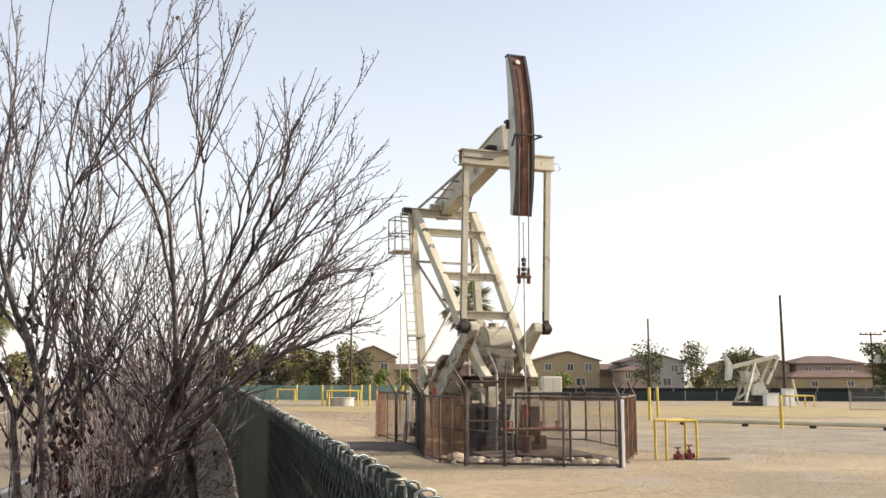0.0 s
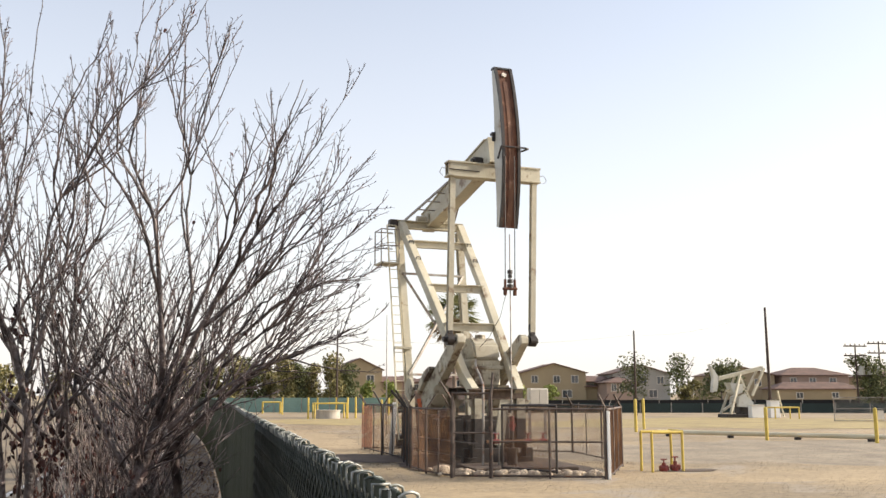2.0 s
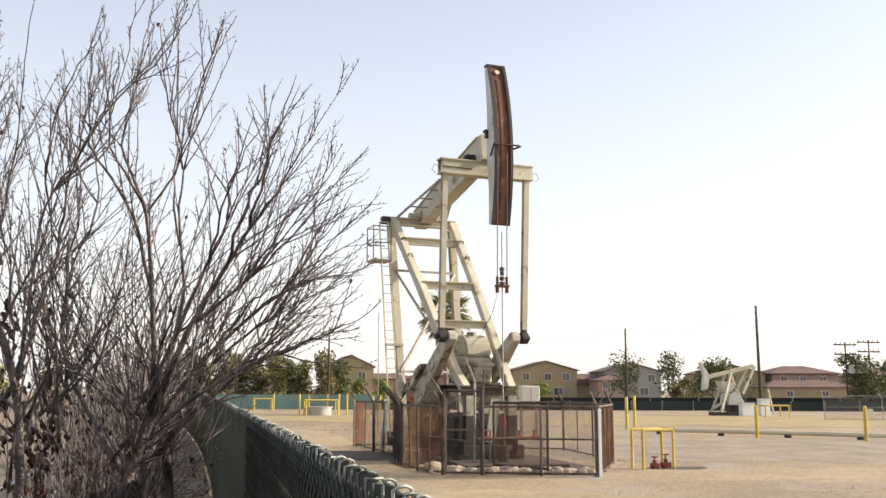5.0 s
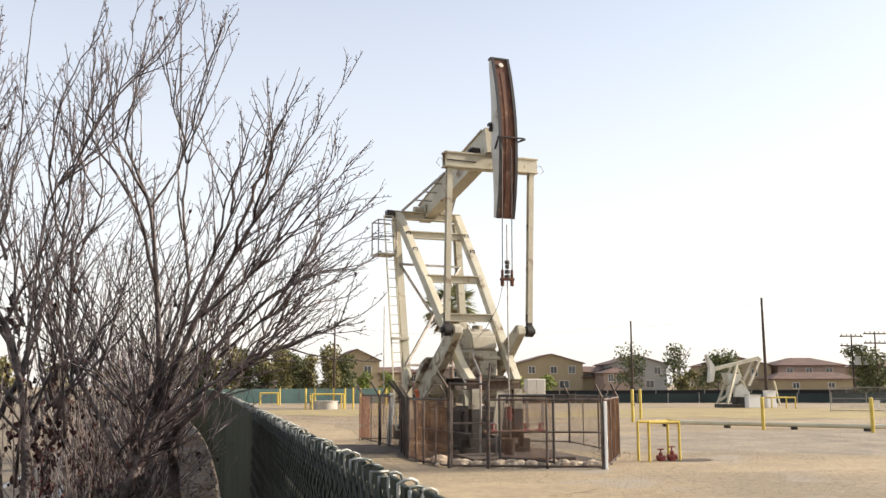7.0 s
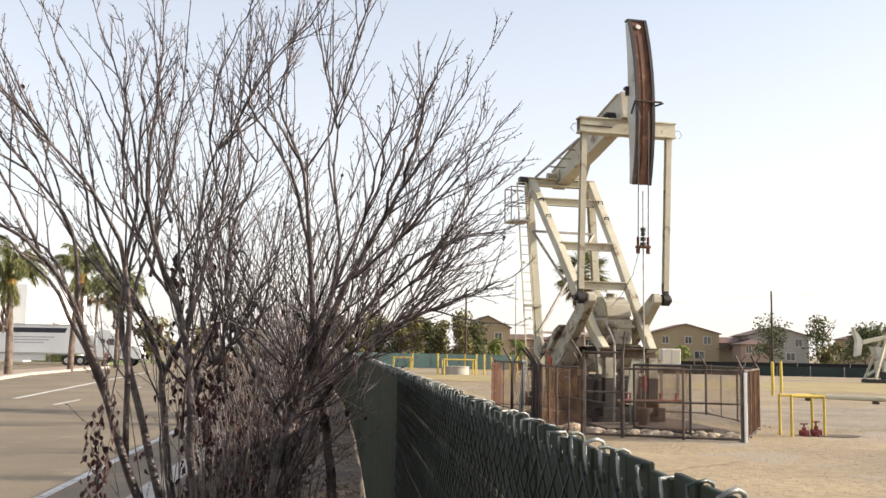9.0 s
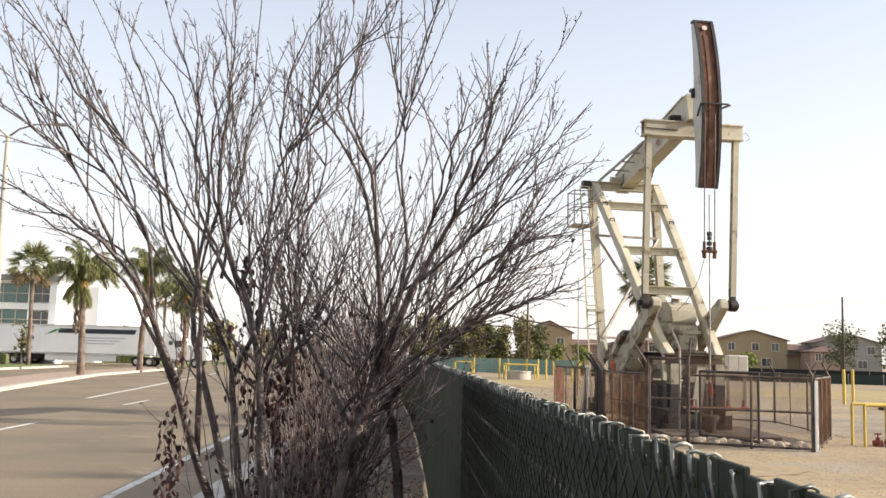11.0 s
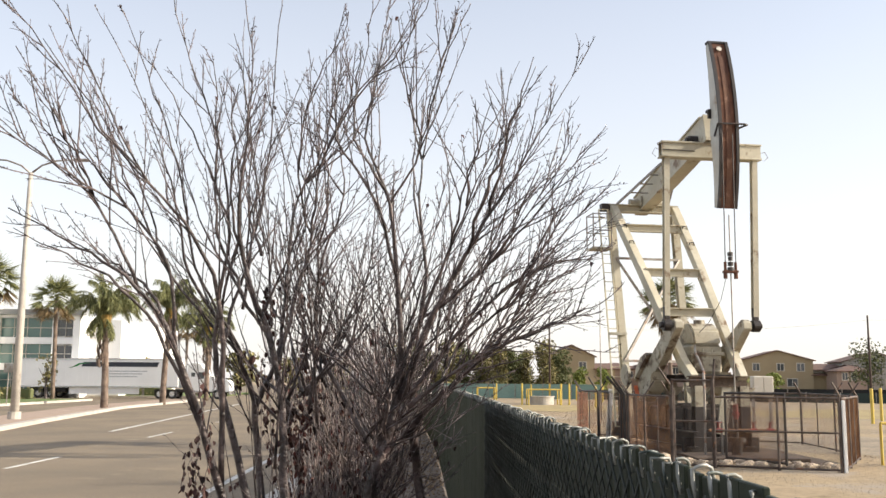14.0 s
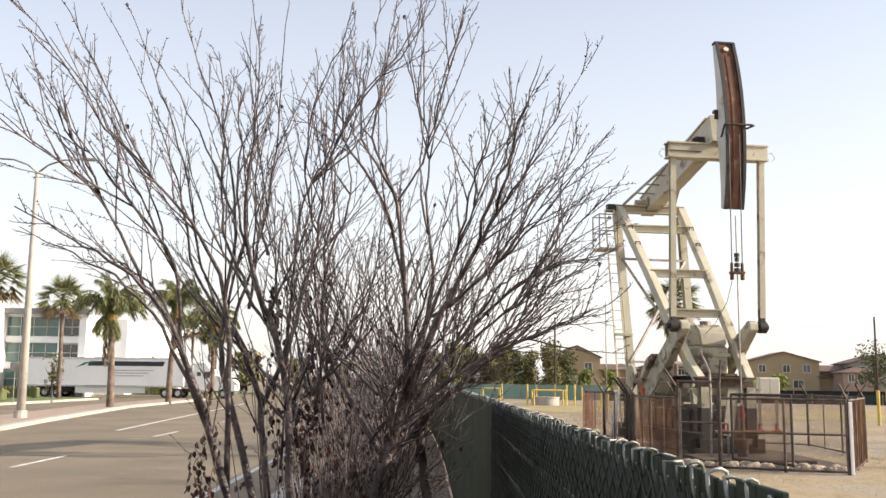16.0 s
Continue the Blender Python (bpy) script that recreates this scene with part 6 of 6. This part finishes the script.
BLD = pose(-37.25, 100.6, 0, 0, 0, 0)
office = thing("office_building", BLD, "white three-storey office with green glass bands", "building")
part("wall", box(B(), -18, 0, 0.6, 24, -0.3, 8.55), PLASTER_WHITE, office, "white plaster wall")
part("corner_pier", box(B(), -0.75, 0.02, -0.05, 0.6, -0.3, 8.55), PLASTER_WHITE, office)
part("pier", box(B(), -2.95, -2.55, -0.02, 0.6, -0.3, 8.9), PLASTER_WHITE, office)
part("parapet", box(B(), -9.2, 0.4, -0.6, 0.6, 8.55, 9.1), ROOF_GREY, office, "grey overhanging parapet")
part("side_wing", box(B(), -18, -8.6, -2.0, 0.6, -0.3, 9.9), PLASTER_WHITE, office)
part("wall_block", box(B(), 0.0, 3.4, 3.0, 26, -0.3, 8.2), PLASTER_WHITE, office, "sunlit blank white wall")
for k in range(3):
    z = 0.7 + 2.75 * k
    for j in range(4):
        bx = -8.5 + j * 1.4
        part("glass_bay", box(B(), bx, bx + 1.34, 0.42, 0.52, z, z + 2.0), GREEN_PANE, office, "green tinted glass")
    for j in range(2):
        bx = -2.5 + j * 0.9
        w = part("window", box(B(), bx, bx + 0.84, 0.40, 0.5, z + 0.15, z + 1.85), PANE, office)
        part("mullion", box(B(), bx + 0.84, bx + 0.90, 0.30, 0.5, z, z + 2.0), TRIM_WHITE, w)
        part("transom", box(B(), bx, bx + 0.84, 0.34, 0.4, z + 0.95, z + 1.03), TRIM_WHITE, w)
    part("floor_band", box(B(), -8.6, 0, 0.1, 0.6, z + 2.03, z + 2.72), PLASTER_WHITE, office)
    for j in range(5):
        bx = -8.53 + j * 1.4
        part("mullion", box(B(), bx - 0.03, bx + 0.03, 0.33, 0.42, z, z + 2.0), TRIM_WHITE, office)
    part("transom", box(B(), -8.5, -3.0, 0.33, 0.41, z + 0.95, z + 1.02), TRIM_WHITE, office)

lawn = tagged(part("lawn", box(B(), -75, -31.5, 66, 88, -0.3, 0.02, 0.05), LAWN), "mown sunlit lawn beside the cross street", "lawn", kind="structure")
lawn_b = tagged(part("lawn", box(B(), -75, -25, 103.5, 135, -0.3, 0.05, 0.05), LAWN), "mown lawn before the office building", "lawn", kind="structure")
side_kerb = long_box("kerb", [(-31.3, 65.8), (-31.3, 88.2)], 0.15, -0.2, 0.03, CONCRETE, "pale concrete kerb round the lawn", "kerb")
long_box("kerb", [(-75, 65.8), (-31.3, 65.8)], 0.15, -0.2, 0.03, CONCRETE, "pale concrete kerb round the lawn", "kerb")
long_box("kerb", [(-75, 103.3), (-25, 103.3)], 0.15, -0.2, 0.06, CONCRETE, "pale concrete kerb round the lawn", "kerb")


def hedge(x0, x1, y0, y1, h, seed):
    ob = thing("hedge", pose(x0, y0, 0), "low clipped green hedge on the lawn", "hedge")
    w, d = x1 - x0, y1 - y0
    part("core", box(B(), 0.1, w - 0.1, 0.1, d - 0.1, 0, h - 0.08, 0.1), TREE_GREEN, ob)
    r = random.Random(seed)
    vs, fs = [], []
    for _ in range(900):
        c = Vector((r.uniform(0, w), r.choice((0.0, d)) if r.random() < 0.6 else r.uniform(0, d), r.uniform(0, h)))
        if 0.15 < c.y < d - 0.15:
            c.z = h
        a = Vector((r.gauss(0, 1), r.gauss(0, 1), r.gauss(0, 1))).normalized() * 0.11
        b = a.cross(Vector((r.gauss(0, 1), r.gauss(0, 1), r.gauss(0, 1)))).normalized() * 0.09
        k = len(vs)
        vs += [c - a, c + b, c + a, c - b]
        fs.append((k, k + 1, k + 2, k + 3))
    tagged(mesh_part("leaves", vs, fs, TREE_OLIVE, ob), kind="stuff")


hedge(-50.0, -33.6, 74.0, 75.2, 0.95, 1)
hedge(-46.0, -29.0, 106.0, 107.2, 1.2, 2)
hedge(-60.0, -36.0, 86.0, 87.2, 1.0, 3)

# articulated lorry crossing
truck = thing("semi_trailer", pose(-42.2, 98.2, -0.15), "long white box trailer with faded side lettering", "trailer")
TL = 16.2
part("box_body", box(B(), 0, TL, 0, 2.6, 1.15, 4.1, 0.04), TRUCK_WHITE, truck, "white panelled trailer box")
part("lower_rail", box(B(), 0.02, TL - 0.02, -0.03, 0.0, 1.1, 1.26), CHROME, truck)
part("upper_rail", box(B(), 0.02, TL - 0.02, -0.03, 0.0, 4.0, 4.1), CHROME, truck)
for k in range(27):
    x = 0.5 + k * 0.585
    part("rivet_seam", box(B(), x - 0.012, x + 0.012, -0.008, 0.0, 1.27, 3.98), TRUCK_WHITE, truck)
part("side_skirt", box(B(), 5.0, 12.2, 0.15, 0.2, 0.45, 1.12), TRUCK_WHITE, truck)
part("undercarriage", box(B(), 0.8, 4.6, 0.3, 2.3, 0.6, 1.1, 0.05), TYRE, truck)
part("landing_gear", box(B(), 12.4, 12.6, 0.4, 0.6, 0.3, 1.15), PIPE_GREY, truck)


def wheel(parent, x, y, z=0.5, r=0.5):
    bm = B()
    rod(bm, (x, y, z), (x, y + 0.3, z), r, 20)
    t = part("tyre", bm, TYRE, parent)
    bm = B()
    rod(bm, (x, y - 0.02, z), (x, y + 0.05, z), r * 0.55, 14)
    rod(bm, (x, y - 0.06, z), (x, y, z), r * 0.2, 10)
    part("rim", bm, CHROME, t)


for x in (1.9, 3.2):
    for y in (0.05, 2.25):
        wheel(truck, x, y)
# name and slogan stand as plain shapes only
bm = B()
prism(bm, [(0, 0), (0.9, 0.25), (0.75, 0.38), (2.3, 0.62), (1.0, 0.55), (1.2, 0.42)], (1, 0, 0), (0, 0, 1), (0, 1, 0), (4.9, -0.012, 3.05), 0.01)
part("side_emblem", bm, LOGO_GREEN, truck, "green swoosh shape")
bm = B()
prism(bm, [(0.0, 0.0), (7.8, 0.0), (8.0, 0.47), (0.2, 0.47)], (1, 0, 0), (0, 0, 1), (0, 1, 0), (6.2, -0.011, 3.25), 0.01)
part("name_bar", bm, LOGO_DARK, truck, "dark slanted bar in place of the name")
for k in range(3):
    part("slogan_bar", box(B(), 8.3 + 0.4 * k, 13.0 - 0.5 * k, -0.014, -0.006, 2.75 - 0.28 * k, 2.85 - 0.28 * k), LOGO_FAINT, truck, "faint bar of small print")
cab = thing("tractor_truck", pose(-42.2 + TL, 98.2, -0.15), "white conventional tractor truck with a sleeper cab", "truck")
part("frame", box(B(), -2.6, 5.2, 0.6, 2.0, 0.65, 0.95, 0.03), OILY, cab)
bm = B()
prism(bm, [(0.9, 0.9), (0.9, 3.4), (1.4, 3.75), (2.2, 3.6), (2.7, 2.95), (3.2, 2.25), (5.0, 1.95), (5.3, 1.6), (5.3, 0.75), (2.4, 0.75)], (1, 0, 0), (0, 0, 1), (0, 1, 0), (0, 1.3, 0), 2.3)
bmesh.ops.bevel(bm, geom=list(bm.edges), offset=0.06, segments=2, affect="EDGES")
part("body", bm, TRUCK_WHITE, cab)
part("side_window", box(B(), 2.0, 2.62, 0.13, 0.16, 2.1, 2.75, 0.005), PANE, cab)
part("sleeper_window", box(B(), 1.3, 1.7, 0.13, 0.16, 2.3, 2.7, 0.005), PANE, cab)
part("fuel_tank", rod(B(), (0.9, 0.5, 0.75), (2.5, 0.5, 0.75), 0.32, 14), CHROME, cab)
part("exhaust_stack", rod(B(), (0.7, 0.35, 0.9), (0.7, 0.35, 3.9), 0.08, 10), CHROME, cab)
part("bumper", box(B(), 5.2, 5.45, 0.1, 2.5, 0.45, 0.85, 0.04), CHROME, cab)
for x in (-1.9, -0.6, 4.1):
    for y in (0.05, 2.25):
        wheel(cab, x, y)
sign = thing("street_sign", pose(-31.0, 70.0, 0), "small grey street sign on a thin post", "sign")
bm = B()
rod(bm, (0, 0, -0.05), (0, 0, 3.0), 0.04, 8)
part("post", bm, PIPE_GREY, sign)
part("plate", box(B(), -0.35, 0.35, -0.05, -0.02, 2.3, 2.95, 0.02), PIPE_GREY, sign)


# ---- gravel and litter ----
def scatter(name, x0, x1, y0, y1, count, s0, s1, mat, label, seed, keep=None):
    r = random.Random(seed)
    vs, fs = [], []
    for _ in range(count):
        x, y = r.uniform(x0, x1), r.uniform(y0, y1)
        if keep and not keep(x, y):
            continue
        s = r.uniform(s0, s1)
        a = r.uniform(0, 6.28)
        k = len(vs)
        z = 0.004
        for j in range(4):
            b = a + j * 1.57 + r.uniform(-0.4, 0.4)
            vs.append((x + math.cos(b) * s, y + math.sin(b) * s, z - 0.012))
        vs.append((x + r.uniform(-0.3, 0.3) * s, y + r.uniform(-0.3, 0.3) * s, z + s * r.uniform(0.5, 0.9)))
        fs += [(k, k + 1, k + 4), (k + 1, k + 2, k + 4), (k + 2, k + 3, k + 4), (k + 3, k, k + 4)]
    return tagged(mesh_part(name, vs, fs, mat), label, "gravel", kind="stuff")


GRAVEL_BIT = island_material("gravel_bit", (0.20, 0.155, 0.108), (0.46, 0.38, 0.28), 0.95)
LITTER = island_material("leaf_litter", (0.07, 0.045, 0.03), (0.30, 0.21, 0.13), 0.95)
scatter("gravel", 1.0, 24.0, 13.0, 34.0, 40000, 0.005, 0.017, GRAVEL_BIT, "scattered pale gravel on the field", 51)
scatter("coarse_gravel", 10.0, 40.0, 24.0, 62.0, 16000, 0.009, 0.022, GRAVEL_BIT, "coarse gravel strewn over the far field", 52)
scatter("dirt_clods", 0.8, 12.0, 25.0, 64.0, 14000, 0.01, 0.03, LITTER, "dark clods and grit on the bare dirt", 54)
scatter("leaf_litter", KERB_X + 0.15, 0.2, 8.0, 40.0, 7000, 0.015, 0.045, LITTER, "dead leaves and clods on the soil strip", 53)


# ---- pieces: the fence's slats ----
bm = B()
box(bm, -0.004, 0.004, -PITCH * 0.47, PITCH * 0.47, 0.02, FENCE_TOP + 0.002, 0.0015)
first = part("slat", bm, SLAT, fence)
first.matrix_basis = pose(FENCE_X, 0.25 + PITCH * 0.5, 0)
slat_mesh = first.data
faded_mesh = slat_mesh.copy()
faded_mesh.materials[0] = SLAT_BROWN
y, count = 0.25 + PITCH * 1.5, 0
while count < 290:
    shared("slat", slat_mesh if y < 5.4 else faded_mesh, fence, pose(fence_x(y), y, rnd.uniform(-0.007, 0.004), 0, 0, rnd.uniform(-4, 4) if y < 5.4 else rnd.uniform(-1, 1)))
    y += PITCH
    count += 1
vs, fs = [], []
while y < 75:
    x = fence_x(y)
    a = len(vs)
    w = 0.12
    vs += [(x - 0.004, y, 0.02), (x - 0.004, y + w * 0.95, 0.02), (fence_x(y + w) - 0.004, y + w * 0.95, FENCE_TOP - 0.01), (x - 0.004, y, FENCE_TOP - 0.01)]
    vs += [(px + 0.008, py, pz) for px, py, pz in vs[a:a + 4]]
    fs += [(a, a + 1, a + 2, a + 3), (a + 7, a + 6, a + 5, a + 4), (a + 3, a + 2, a + 6, a + 7), (a, a + 3, a + 7, a + 4), (a + 1, a + 5, a + 6, a + 2)]
    y += w
tagged(mesh_part("far_slats", vs, fs, SLAT_BROWN, fence, "sun-faded slats along the far run"), kind="stuff")
